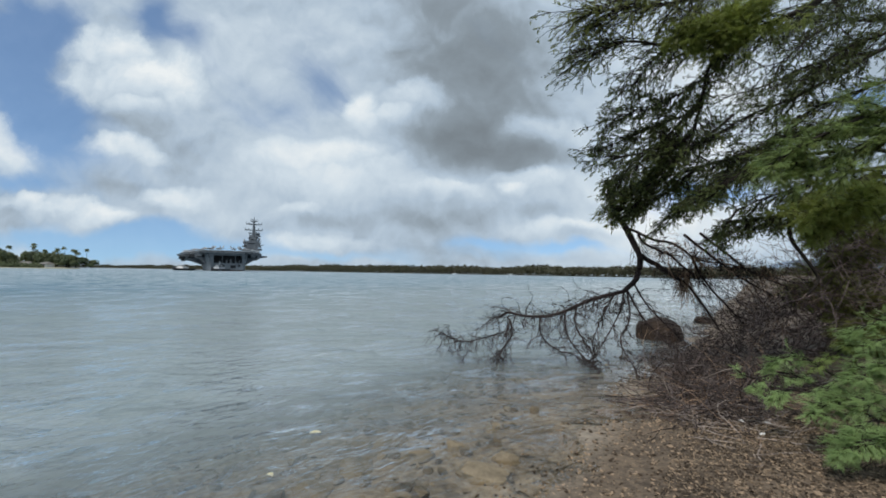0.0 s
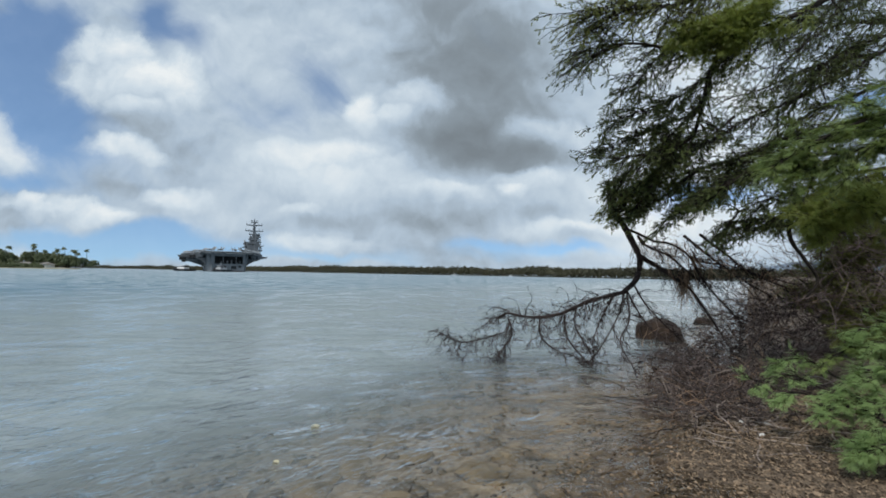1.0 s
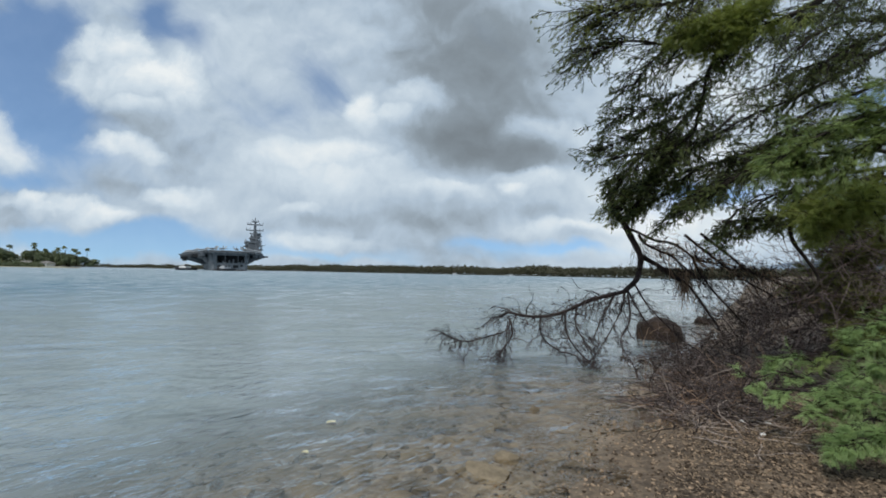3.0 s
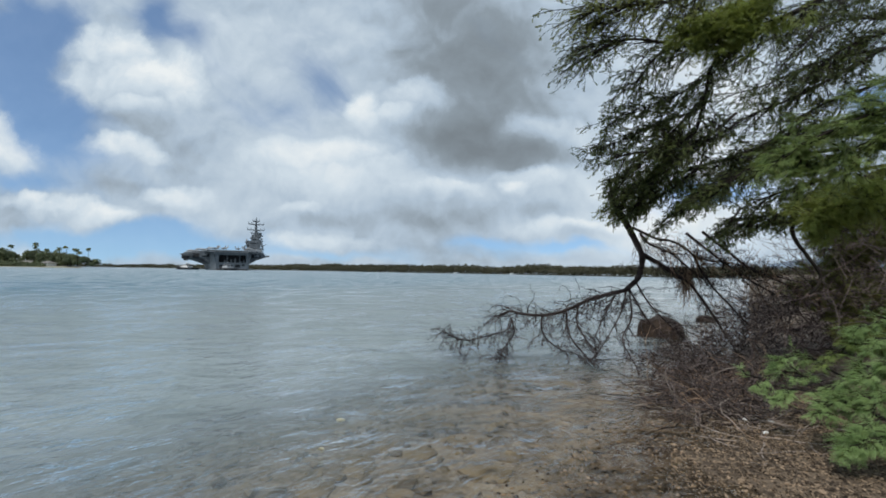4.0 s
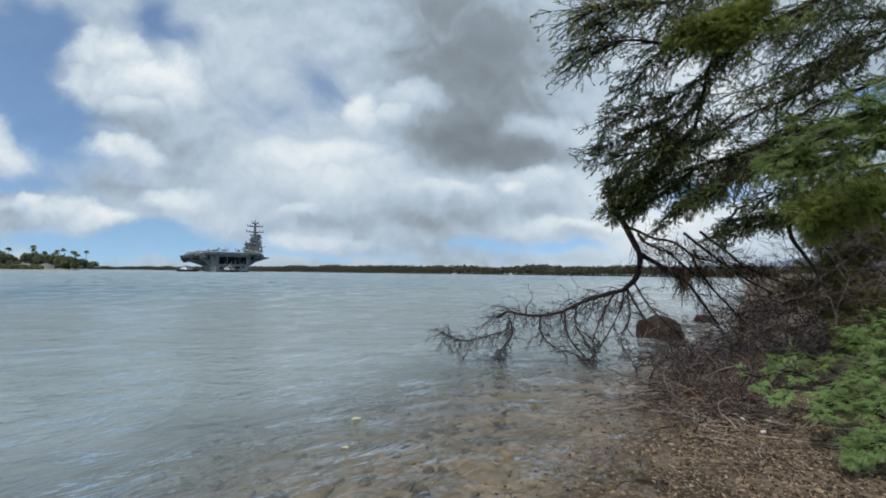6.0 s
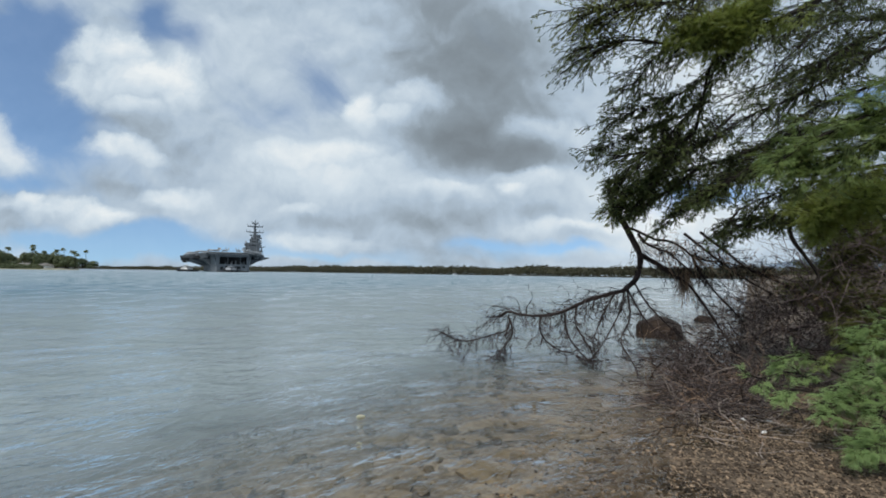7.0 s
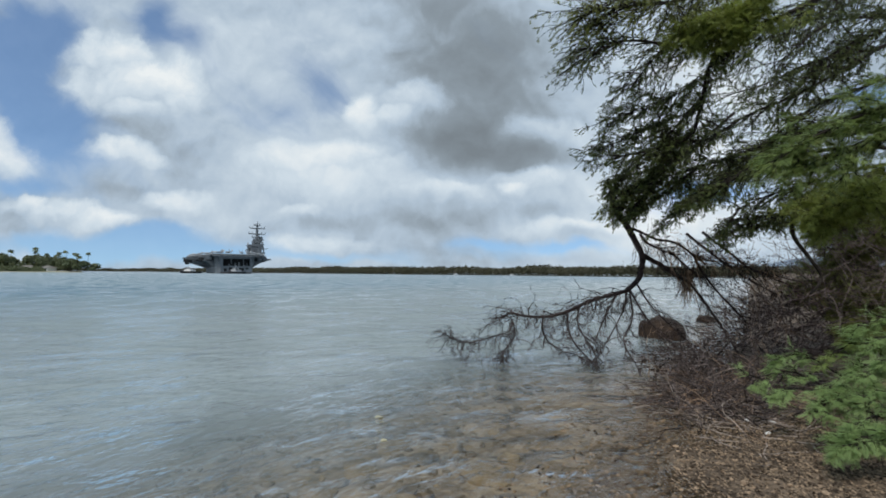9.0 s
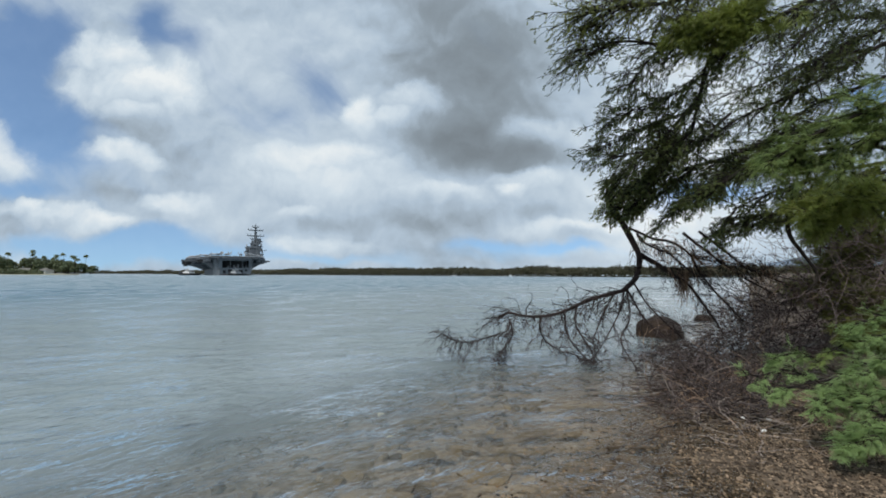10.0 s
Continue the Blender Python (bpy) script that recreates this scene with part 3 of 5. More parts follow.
def beach_house(at, rz):
    h = thing("house", at, "low white house with a grey roof among the trees", "house", "houses on the point", rz=rz)
    part("wall", box(bmesh.new(), -6, 6, -4, 4, -0.4, 3.0), WHITE, h)
    bm = bmesh.new()
    lo = [bm.verts.new(p) for p in ((-6.8, -4.8, 3.0), (6.8, -4.8, 3.0), (6.8, 4.8, 3.0), (-6.8, 4.8, 3.0))]
    a, b = bm.verts.new((-3.5, 0, 5.0)), bm.verts.new((3.5, 0, 5.0))
    for q in ((lo[0], lo[1], b, a), (lo[2], lo[3], a, b), (lo[1], lo[2], b), (lo[3], lo[0], a), lo[::-1]):
        bm.faces.new(q)
    part("roof", bm, ROOF, h)
    for x in (-4, -1.2, 1.6, 4.2):
        part("window", box(bmesh.new(), x - 0.7, x + 0.7, -4.06, -3.9, 0.9, 2.2), PANE, h)
    return h


rng = random.Random(8)
for i in range(56):
    x = -640 + 314 * (i / 55) ** 0.5 + rng.uniform(-2, 2)
    k = min(1.0, max(0.0, (-323 - x) / 30.0))
    y = 390 + rng.uniform(0, 24) + max(0, (-400 - x)) * 0.16
    broad_tree((x, y, 1.2), (8.5 + 6.5 * k) * rng.uniform(0.85, 1.12), rng.uniform(5.5, 7.5), 100 + i)
for x, y, h in ((-364, 398, 17.5), (-345, 402, 20), (-341, 396, 17.5), (-325, 404, 16.0), (-314, 400, 17.5), (-309, 405, 15.5), (-304, 399, 14.5), (-299, 404, 16), (-302, 396, 12.5), (-383, 404, 14.5), (-333, 400, 14.5)):
    palm((x - 26, y, 1.4), h + 1.0, int(-x))
beach_house((-369, 393, 1.0), 3)
beach_house((-354, 394, 1.0), -8)
woods("shore_scrub", [(-640, 428), (-480, 393), (-408, 380), (-345, 382)], 7.5, 9, 1.6, GROVE, 21, "low green scrub along the sandy point")


# ---------------------------------------------------------------- carrier
def carrier():
    ship = thing("aircraft_carrier", (0, 0, 0), "haze-grey aircraft carrier with aircraft on deck, under way", "ship")
    # hull by stations: y, half beam at water, half beam at deck, keel rise
    st = [(0, 15.0, 17.5), (6, 17.5, 19.5), (30, 19.5, 21), (90, 20.4, 22), (180, 20.4, 22), (250, 16, 20), (300, 7, 15), (322, 1.2, 9)]
    bm = bmesh.new()
    rings = []
    for y, bw, bd in st:
        rings.append([bm.verts.new((x, y, z)) for x, z in ((-bw * 0.9, -4), (-bw, 0), (-bw * 1.02, 6), (-bd, 15), (-bd, 19), (bd, 19), (bd, 15), (bw * 1.02, 6), (bw, 0), (bw * 0.9, -4))])
    for a, b in zip(rings, rings[1:]):
        for i in range(9):
            bm.faces.new((a[i], b[i], b[i + 1], a[i + 1]))
    bm.faces.new(rings[-1])
    hull = part("hull", bm, NAVY, ship)
    # stern wall round the fantail opening
    bm = bmesh.new()
    for x0, x1, z0, z1 in ((-15.1, 15.1, -4, 8.0), (-17.2, 17.2, 15.6, 19), (-16.6, -12.8, 8.0, 15.6), (14.0, 16.6, 8.0, 15.6), (-5.0, -4.5, 8, 15.6), (7.4, 7.9, 8, 15.6)):
        box(bm, x0, x1, -0.5, 0.4, z0, z1)
    part("transom", bm, NAVY, ship)
    bm = bmesh.new()
    box(bm, -13.3, 13.3, 9.0, 9.4, 7.6, 15.8)
    box(bm, -13.3, 13.3, 0.4, 9.0, 7.5, 7.9)
    part("fantail_bay", bm, DARKBAY, ship, "dark open bay under the flight deck")
    for x in (-6.5, -0.5, 3.4, 9.0, 11.8):
        part("bay_gear", box(bmesh.new(), x - 0.8, x + 0.8, 2.0, 4.0, 7.9, 9.2 + (x * 1.7 % 3), 0.8), NAVY, ship)
    # near-black boxes on the transom paint the shade of openings
    for x0, x1, z0, z1 in ((-12, -9, 2.2, 5.4), (-7, -2.5, 3.4, 6.4), (3, 8, 3.0, 6.0), (10, 12.5, 4.5, 6.5)):
        part("transom_port", box(bmesh.new(), x0, x1, -0.7, -0.4, z0, z1), DARKBAY, ship)
    part("boot_stripe", box(bmesh.new(), -15.3, 15.3, -0.62, 0.0, -1, 1.3), RUSTY, ship)
    # flight deck
    out = [(-24, -4), (23, -4), (27, 14), (34, 26), (40, 60), (42, 100), (42, 215), (30, 245), (22, 322), (17, 332), (-15, 332), (-21, 300), (-24, 235), (-44, 205), (-46, 110), (-40, 70), (-29, 30)]
    part("flight_deck", prism(bmesh.new(), out, 19.0, 20.6), DECK, ship)
    part("deck_edge", prism(bmesh.new(), [(x * 1.012, 160 + (y - 160) * 1.003) for x, y in out], 19.7, 20.45), JET, ship, "pale grey strip along the edge of the flight deck")
    edge = [Vector((x, y, 0)) for x, y in out]
    for i in range(len(edge)):
        a, b = edge[i], edge[(i + 1) % len(edge)]
        d = (b - a).normalized()
        nrm = Vector((d.y, -d.x, 0))
        L, k = (b - a).length, 0.0
        while k < L - 4:
            bm = bmesh.new()
            p, q = a + d * k + nrm * 0.9, a + d * min(k + 8.5, L) + nrm * 0.9
            rod(bm, p + Vector((0, 0, 18.2)), q + Vector((0, 0, 18.2)), 0.5, 0.5, 4)
            rod(bm, p + Vector((0, 0, 19.8)), q + Vector((0, 0, 19.8)), 0.16, 0.16, 4)
            rod(bm, p + Vector((0, 0, 18.2)), p + Vector((0, 0, 19.9)), 0.16, 0.16, 4)
            part("catwalk", bm, NAVY, ship)
            k += 10.5
    # sponsons under the overhang
    for side, rows in ((-1, ((24, 66, 31), (70, 118, 41), (122, 203, 44), (207, 232, 33))), (1, ((22, 58, 35), (82, 138, 40), (142, 213, 40)))):
        for y0, y1, x in rows:
            bm = bmesh.new()
            rings = []
            for z, xx in ((7.0, 20.2), (12.5, x * 0.84), (13.2, x * 0.97), (18.98, x * 0.985)):
                rings.append([bm.verts.new((side * px, y, z)) for px, y in ((19.0, y0), (xx, y0), (xx, y1), (19.0, y1))])
            for a, b in zip(rings, rings[1:]):
                for k in range(4):
                    bm.faces.new((a[k], a[(k + 1) % 4], b[(k + 1) % 4], b[k]))
            bm.faces.new(rings[0])
            bm.faces.new(rings[-1])
            sp = part("sponson", bm, NAVY, ship)
            # solid boxes, not holes: the openings' shade is their dark colour
            for y in np.arange(y0 + 5, y1 - 5, 11.0):
                part("gallery_opening", box(bmesh.new(), *sorted((side * (x * 0.9), side * (x * 0.99 + 0.25))), y, y + 5.5, 14.4, 17.0), DARKBAY, sp)
            part("gallery_opening", box(bmesh.new(), *sorted((side * x * 0.62, side * x * 0.9)), y0 - 0.3, y0 + 0.5, 13.9, 16.8), DARKBAY, sp)
    for y0, y1, x0, x1, z0, z1 in ((126, 150, -48.5, -43, 13.5, 16.0), (160, 184, -49.5, -43, 14.5, 18.4), (188, 202, -47.5, -42, 12.0, 17.5), (30, 44, -35.5, -30, 14.0, 17.0), (96, 112, -46, -40, 13.0, 18.0)):
        part("boat_platform", box(bmesh.new(), x0, x1, y0, y1, z0, z1, 0.94), DARKBAY, ship, "dark boat and equipment platform")
    part("elevator", box(bmesh.new(), -47, -36, 44, 64, 15.2, 16.6), DECK, ship)
    part("elevator", box(bmesh.new(), 36, 47, 60, 80, 16.4, 18.0), DECK, ship)
    for x, y in ((-26, 8), (-33, 40), (26, 12), (36, 34), (41, 130)):
        bm = bmesh.new()
        box(bm, x - 2.5, x + 2.5, y - 2.5, y + 2.5, 14.5, 17.2, 0.9)
        rod(bm, (x, y, 17), (x, y, 19.5), 1.4, 0.9, 8)
        part("gun_platform", bm, NAVY, ship)
    for y in range(112, 205, 15):
        part("whip_antenna", rod(bmesh.new(), (-45, y, 18.6), (-50.5, y, 18.9), 0.35, 0.2, 5), NAVY, ship)
    # island
    bm = bmesh.new()
    box(bm, 26.5, 41.6, 92, 124, 20.6, 27.0)
    box(bm, 27, 40.5, 92, 124, 27.0, 32.0)
    box(bm, 26, 41.5, 94, 120, 32.0, 36.0)
    box(bm, 24.5, 42, 97, 118, 36.0, 37.0)
    box(bm, 31, 40, 97, 118, 37.0, 41.0, 0.92)
    box(bm, 30, 41.2, 99, 116, 41.0, 42.0)
    island = part("island", bm, NAVY, ship)
    for x0, x1, y0, y1, z0, z1 in ((41.6, 46.0, 99, 107, 26.0, 27.6), (41.4, 45.2, 103, 111, 31.4, 32.6), (40.4, 44.6, 100, 108, 36.9, 38.0), (22.6, 26.2, 100, 112, 30.0, 31.2), (23.4, 26.6, 98, 106, 33.5, 36.0)):
        part("weather_platform", box(bmesh.new(), x0, x1, y0, y1, z0, z1, 0.96), NAVY, island)
    for x, y, z in ((44.6, 102, 27.6), (44.0, 106, 32.6), (43.2, 103, 38.0), (24.5, 102, 36.0)):
        bm = rod(bmesh.new(), (x, y, z - 0.1), (x, y, z + 1.6), 0.5, 0.4, 6)
        rod(bm, (x, y, z + 1.5), (x, y, z + 3.6), 1.25, 0.7, 8)
        part("radome", bm, JET, island, "pale dome on a short post")
    part("pole_mast", rod(bmesh.new(), (36, 106, 65), (36, 106, 68), 0.4, 0.25, 5), NAVY, island)
    for z in (33.2, 38.2):
        for x in np.arange(27.2, 36.5 if z < 35 else 34.5, 1.6):
            x += 0.8 if z < 35 else 4.0
            y = 93.8 if z < 35 else 96.9
            part("bridge_window", box(bmesh.new(), x, x + 1.1, y, y + 0.5, z, z + 1.5), PANE, island)
    bm = bmesh.new()
    for a, b in (((34.6, 104, 41.5), (35.8, 106, 66)), ((37.8, 104, 41.5), (36.2, 106, 58)), ((36, 108, 41.5), (36, 106, 58))):
        rod(bm, a, b, 1.3, 0.7, 6)
    for z, hw in ((51.5, 10.5), (58.8, 9.5), (47.0, 6.0), (62.5, 4)):
        rod(bm, (36 - hw, 106, z), (36 + hw, 106, z), 0.7, 0.6, 5)
        box(bm, 36 - hw * 0.45, 36 + hw * 0.45, 104.4, 107.6, z - 0.9, z - 0.1)
        for x in (-hw, -hw * 0.6, hw * 0.55, hw):
            rod(bm, (36 + x, 106, z), (36 + x, 106, z + 2.6), 0.42, 0.3, 5)
    box(bm, 34.4, 37.4, 104.4, 107.4, 54.0, 56.6)
    box(bm, 34.9, 37.1, 104.6, 106.8, 60.0, 61.8)
    part("mast", bm, NAVY, island)
    bm = rod(bmesh.new(), (39, 112, 41), (39, 112, 46.5), 1.1, 0.8, 6)
    part("radar_antenna", box(bm, 37, 44, 111.2, 112.2, 45.5, 48.5), NAVY, island)
    bm = rod(bmesh.new(), (41, 98, 36), (41, 98, 44), 0.6, 0.4, 5)
    part("radar_antenna", box(bm, 36.5, 43.5, 97, 99, 42.6, 44.4), NAVY, island)
    part("dome", rod(bmesh.new(), (31.5, 100, 42), (31.5, 100, 45.0), 1.6, 1.2, 8), NAVY, island)
    part("dome", rod(bmesh.new(), (39.5, 101, 42), (39.5, 101, 44.4), 1.4, 1.0, 8), NAVY, island)
    # crane and small masts aft
    bm = bmesh.new()
    rod(bm, (39, 70, 20), (39, 70, 33), 0.8, 0.5, 5)
    rod(bm, (39, 70, 30), (43, 62, 31), 0.5, 0.3, 5)
    part("crane", bm, NAVY, ship)
    bm = bmesh.new()
    rod(bm, (35, 84, 20), (35, 84, 40), 1.1, 0.5, 6)
    box(bm, 33, 37, 83, 85, 34, 36)
    part("aft_mast", bm, NAVY, ship)
    return ship


def jet(at, rz, parent):
    """A parked jet on the flight deck, nose along local +y."""
    bm = bmesh.new()
    rod(bm, (0, -7, 2.0), (0, 5, 2.2), 1.1, 0.9, 8)
    rod(bm, (0, 5, 2.2), (0, 9, 1.9), 0.9, 0.15, 8)
    rod(bm, (0, 3, 2.9), (0, 5.2, 2.7), 0.6, 0.25, 6)
    for s in (-1, 1):
        q = [bm.verts.new(p) for p in ((s * 1.0, 1.5, 2.4), (s * 6.2, -2.0, 2.4), (s * 6.2, -4.0, 2.4), (s * 1.0, -4.0, 2.4))]
        r = [bm.verts.new(v.co + Vector((0, 0, 0.25))) for v in q]
        bm.faces.new(q)
        bm.faces.new(r[::-1])
        for i in range(4):
            bm.faces.new((q[i], q[(i + 1) % 4], r[(i + 1) % 4], r[i]))
        q = [bm.verts.new(p) for p in ((s * 1.1, -4.0, 2.6), (s * 1.3, -7.6, 2.6), (s * 2.2, -8.0, 5.4), (s * 2.0, -6.4, 5.4))]
        r = [bm.verts.new(v.co + Vector((0.2, 0, 0))) for v in q]
        bm.faces.new(q)
        bm.faces.new(r[::-1])
        for i in range(4):
            bm.faces.new((q[i], q[(i + 1) % 4], r[(i + 1) % 4], r[i]))
        rod(bm, (s * 1.4, -2, 0), (s * 1.2, -2, 1.8), 0.25, 0.25, 5)
    rod(bm, (0, 6, 0), (0, 6, 1.6), 0.2, 0.2, 5)
    ob = part("parked_jet", bm, JET, parent, "grey jet parked on the flight deck")
    ob.matrix_local = pose(*at, 0, 0, rz) @ Matrix.Diagonal((0.85, 0.85, 0.85, 1))
    return ob


ship = carrier()
ship.scale = (0.94, 1.0, 0.985)
for at, rz in (((-18, 8, 20.6), 60), ((-8, 3, 20.6), 20), ((6, 4, 20.6), -20), ((16, 6, 20.6), -60), ((24, 24, 20.6), -75), ((-27, 45, 20.6), 90), ((31, 48, 20.6), -90), ((-36, 90, 20.6), 80), ((-38, 125, 20.6), 70), ((-38, 160, 20.6), 75), ((-36, 190, 20.6), 60), ((26, 72, 20.6), -80), ((-16, 300, 20.6), 0)):
    jet(at, rz, ship)


def tug(label, s=1.0, up=1.0, coat=None):
    coat = coat or WHITE
    t = thing("tugboat", (0, 0, 0), label, "tug", "tugs by the carrier")
    bm = bmesh.new()
    ring = []
    for y, b, h in ((-13 * s, 3.6, 2.0), (-11 * s, 4.6, 2.0), (0, 5.0, 2.1), (8 * s, 4.2, 2.7), (12 * s, 2.0, 3.3), (13.5 * s, 0.4, 3.6)):
        ring.append([bm.verts.new(p) for p in ((-b * 0.8, y, -1.5), (-b, y, h), (b, y, h), (b * 0.8, y, -1.5))])
    for a, b in zip(ring, ring[1:]):
        for i in range(3):
            bm.faces.new((a[i], b[i], b[i + 1], a[i + 1]))
    bm.faces.new(ring[0])
    bm.faces.new(ring[-1][::-1])
    part("hull", bm, BLACK, t, "black hull")
    for i in range(7):
        y = -11 * s + i * 2.6 * s
        for sd in (-1, 1):
            part("fender", rod(bmesh.new(), (sd * 4.9, y - 0.8, 1.2), (sd * 4.9, y + 0.8, 1.2), 0.5, 0.5, 6), BLACK, t)
    bm = box(bmesh.new(), -3.2, 3.2, -5 * s, 5 * s, 2.0, 2.0 + 2.4 * up, 0.97, 0.15)
    part("deckhouse", bm, coat, t, "pale deckhouse")
    wh = part("wheelhouse", box(bmesh.new(), -2.3, 2.3, -1.5, 3.2, 1.95 + 2.4 * up, 2.0 + 4.6 * up, 0.92, 0.12), coat, t, "pale wheelhouse")
    part("window", box(bmesh.new(), -2.34, 2.34, -1.55, 3.25, 2.0 + 3.2 * up, 2.0 + 4.0 * up, 0.98), PANE, wh)
    bm = bmesh.new()
    rod(bm, (0, 0.5, 2.0 + 4.5 * up), (0, 0.2, 4.0 + 6.5 * up), 0.22, 0.1, 5)
    rod(bm, (-1.4, 0.4, 3.0 + 5.5 * up), (1.4, 0.4, 3.0 + 5.5 * up), 0.12, 0.12, 5)
    part("mast", bm, coat, t)
    for sd in (-1.7, 1.7):
        part("funnel", rod(bmesh.new(), (sd, -3.6, 2.0 + 2.3 * up), (sd, -3.8, 2.0 + 4.0 * up), 0.6, 0.55, 8), BLACK, t)
    return t


tug_side = tug("black-hulled tug with a white wheelhouse beside the carrier", 0.95, 0.72)
tug_aft = tug("small tug with pale grey deckhouse close under the carrier's stern", 0.75, 0.75, JET)

def small_boat(at, rz):
    b = thing("small_boat", at, "small white boat lying off the far shore", "boat", "boats by the far shore", rz=rz)
    bm = bmesh.new()
    ring = []
    for y, wd, h in ((-3.0, 1.0, 0.7), (0, 1.15, 0.75), (2.2, 0.7, 0.95), (3.2, 0.08, 1.1)):
        ring.append([bm.verts.new(p) for p in ((-wd * 0.6, y, -0.3), (-wd, y, h), (wd, y, h), (wd * 0.6, y, -0.3))])
    for a, c in zip(ring, ring[1:]):
        for k in range(3):
            bm.faces.new((a[k], c[k], c[k + 1], a[k + 1]))
        bm.faces.new((a[3], c[3], c[0], a[0]))
    bm.faces.new(ring[0])
    bm.faces.new(ring[-1])
    part("hull", bm, WHITE, b)
    cab = part("cabin", box(bmesh.new(), -0.75, 0.75, -0.8, 1.2, 0.6, 2.2, 0.85, 0.05), WHITE, b)
    part("window", box(bmesh.new(), -0.78, 0.78, -0.5, 0.9, 1.35, 1.85, 0.97), PANE, cab)
    return b


small_boat((15.6, 572, 0.0), 70)
small_boat((82.0, 528, 0.0), 100)

# ---------------------------------------------------------------- stones and beach
def boulder(name, at, size, seed, mat, label, category="rock", group="", blocky=1.0):
    bm = bmesh.new()
    bmesh.ops.create_icosphere(bm, subdivisions=3, radius=1.0)
    for v in bm.verts:
        n = v.co.normalized()
        d = 1 + 0.32 * noise.noise(n * 1.3 + Vector((seed, 0, 0))) + 0.12 * noise.noise(n * 3.4 + Vector((0, seed, 0))) + 0.06 * noise.noise(n * 8.0 + Vector((seed, seed, 0)))
        # chopped faces make it angular
        for k in range(5):
            q = Vector((math.sin(seed + k * 2.1), math.cos(seed * 1.7 + k * 1.3), math.sin(seed * 0.6 + k)))
            q.normalize()
            over = n.dot(q) * d - 0.74
            if over > 0:
                d -= over * 0.8
        q = Vector([math.copysign(abs(c) ** blocky, c) for c in n]) * d
        v.co = Vector((q.x * size[0], q.y * size[1], q.z * size[2]))
    ob = part(name, bm, mat)
    ob.matrix_world = pose(*at, 0, 0, seed * 40)
    return tagged(ob, label, category, group)


boulder("boulder", (5.7, 11.6, 0.10), (0.55, 0.46, 0.42), 1.0, STONE, "dark brown boulder standing in the shallow water", group="rocks in the water", blocky=0.55)
boulder("boulder", (9.3, 15.8, 0.0), (0.42, 0.35, 0.25), 2.3, STONE, "small dark rock awash in the shallows", group="rocks in the water")
for i, (x, y, sx, sy) in enumerate(((0.36, 3.75, 0.26, 0.20), (0.60, 4.02, 0.12, 0.10), (-0.20, 4.12, 0.20, 0.13), (-0.5, 4.55, 0.24, 0.15), (-0.72, 3.95, 0.22, 0.16), (-1.0, 3.55, 0.20, 0.15), (0.15, 4.35, 0.14, 0.1))):
    boulder("stone", (x, y, ground_height(x, y) + 0.002), (sx, sy, 0.07), 3.1 + i, COBBLE, "flat ochre stone lying under the clear shallow water", "stone", "stones under the shallows")


for i, (x, y) in enumerate(((3.35, 5.0), (3.55, 4.9), (3.25, 4.55), (2.3, 3.5), (2.75, 3.3), (2.5, 3.15))):
    boulder("pebble", (x, y, ground_height(x, y) + 0.014), (0.032, 0.024, 0.018), 7.7 + i, WHITE if i < 3 else CHIP, "pale bleached coral pebble lying on the beach", "pebble", "pale pebbles on the beach")


def scatter_stones(name, n, seed, region, size, squash, mat, label, category):
    """Loose stones, many in one mesh."""
    rng = random.Random(seed)
    bm = bmesh.new()
    bmesh.ops.create_icosphere(bm, subdivisions=1, radius=1.0)
    tv = [v.co.copy() for v in bm.verts]
    tf = [tuple(v.index for v in f.verts) for f in bm.faces]
    bm.free()
    v, f = [], []
    while n > 0:
        x, y, ok = region(rng)
        if not ok:
            continue
        n -= 1
        s = size[0] + (size[1] - size[0]) * rng.random() ** 2.5
        q = Euler((rng.uniform(-0.4, 0.4), rng.uniform(-0.4, 0.4), rng.uniform(0, 6.3))).to_matrix()
        sx, sy, sz = s * rng.uniform(0.7, 1.4), s * rng.uniform(0.6, 1.0), s * rng.uniform(*squash)
        c, z = len(v), ground_height(x, y)
        for p in tv:
            k = rng.uniform(0.75, 1.15)
            v.append(Vector((x, y, z + sz * 0.3)) + q @ Vector((p.x * sx * k, p.y * sy * k, p.z * sz * k)))
        f += [tuple(c + i for i in t) for t in tf]
    ob = new(name, mesh_of(name, v, f, mat))
    return tagged(ob, label, category, kind="stuff")


def shore_s(x, y):
    return (x - SHORE_P.x) * SHORE_N.x + (y - SHORE_P.y) * SHORE_N.y


def bed_region(rng):
    x, y = rng.uniform(-4, 4.5), rng.uniform(2.4, 9)
    return x, y, -4.5 < shore_s(x, y) < -1.3


def beach_region(rng):
    x, y = rng.uniform(-0.8, 6.5), rng.uniform(0.8, 7.5)
    s = shore_s(x, y)
    return x, y, -1.1 < s < 4 and rng.random() < 0.75 + 0.5 * s


scatter_stones("bed_cobbles", 700, 5, bed_region, (0.03, 0.13), (0.3, 0.55), COBBLE, "ochre and grey cobbles under the shallow water", "cobbles")
scatter_stones("beach_chips", 26000, 6, beach_region, (0.006, 0.022), (0.3, 0.7), CHIP, "tan coral chips and pebbles covering the beach", "pebbles")


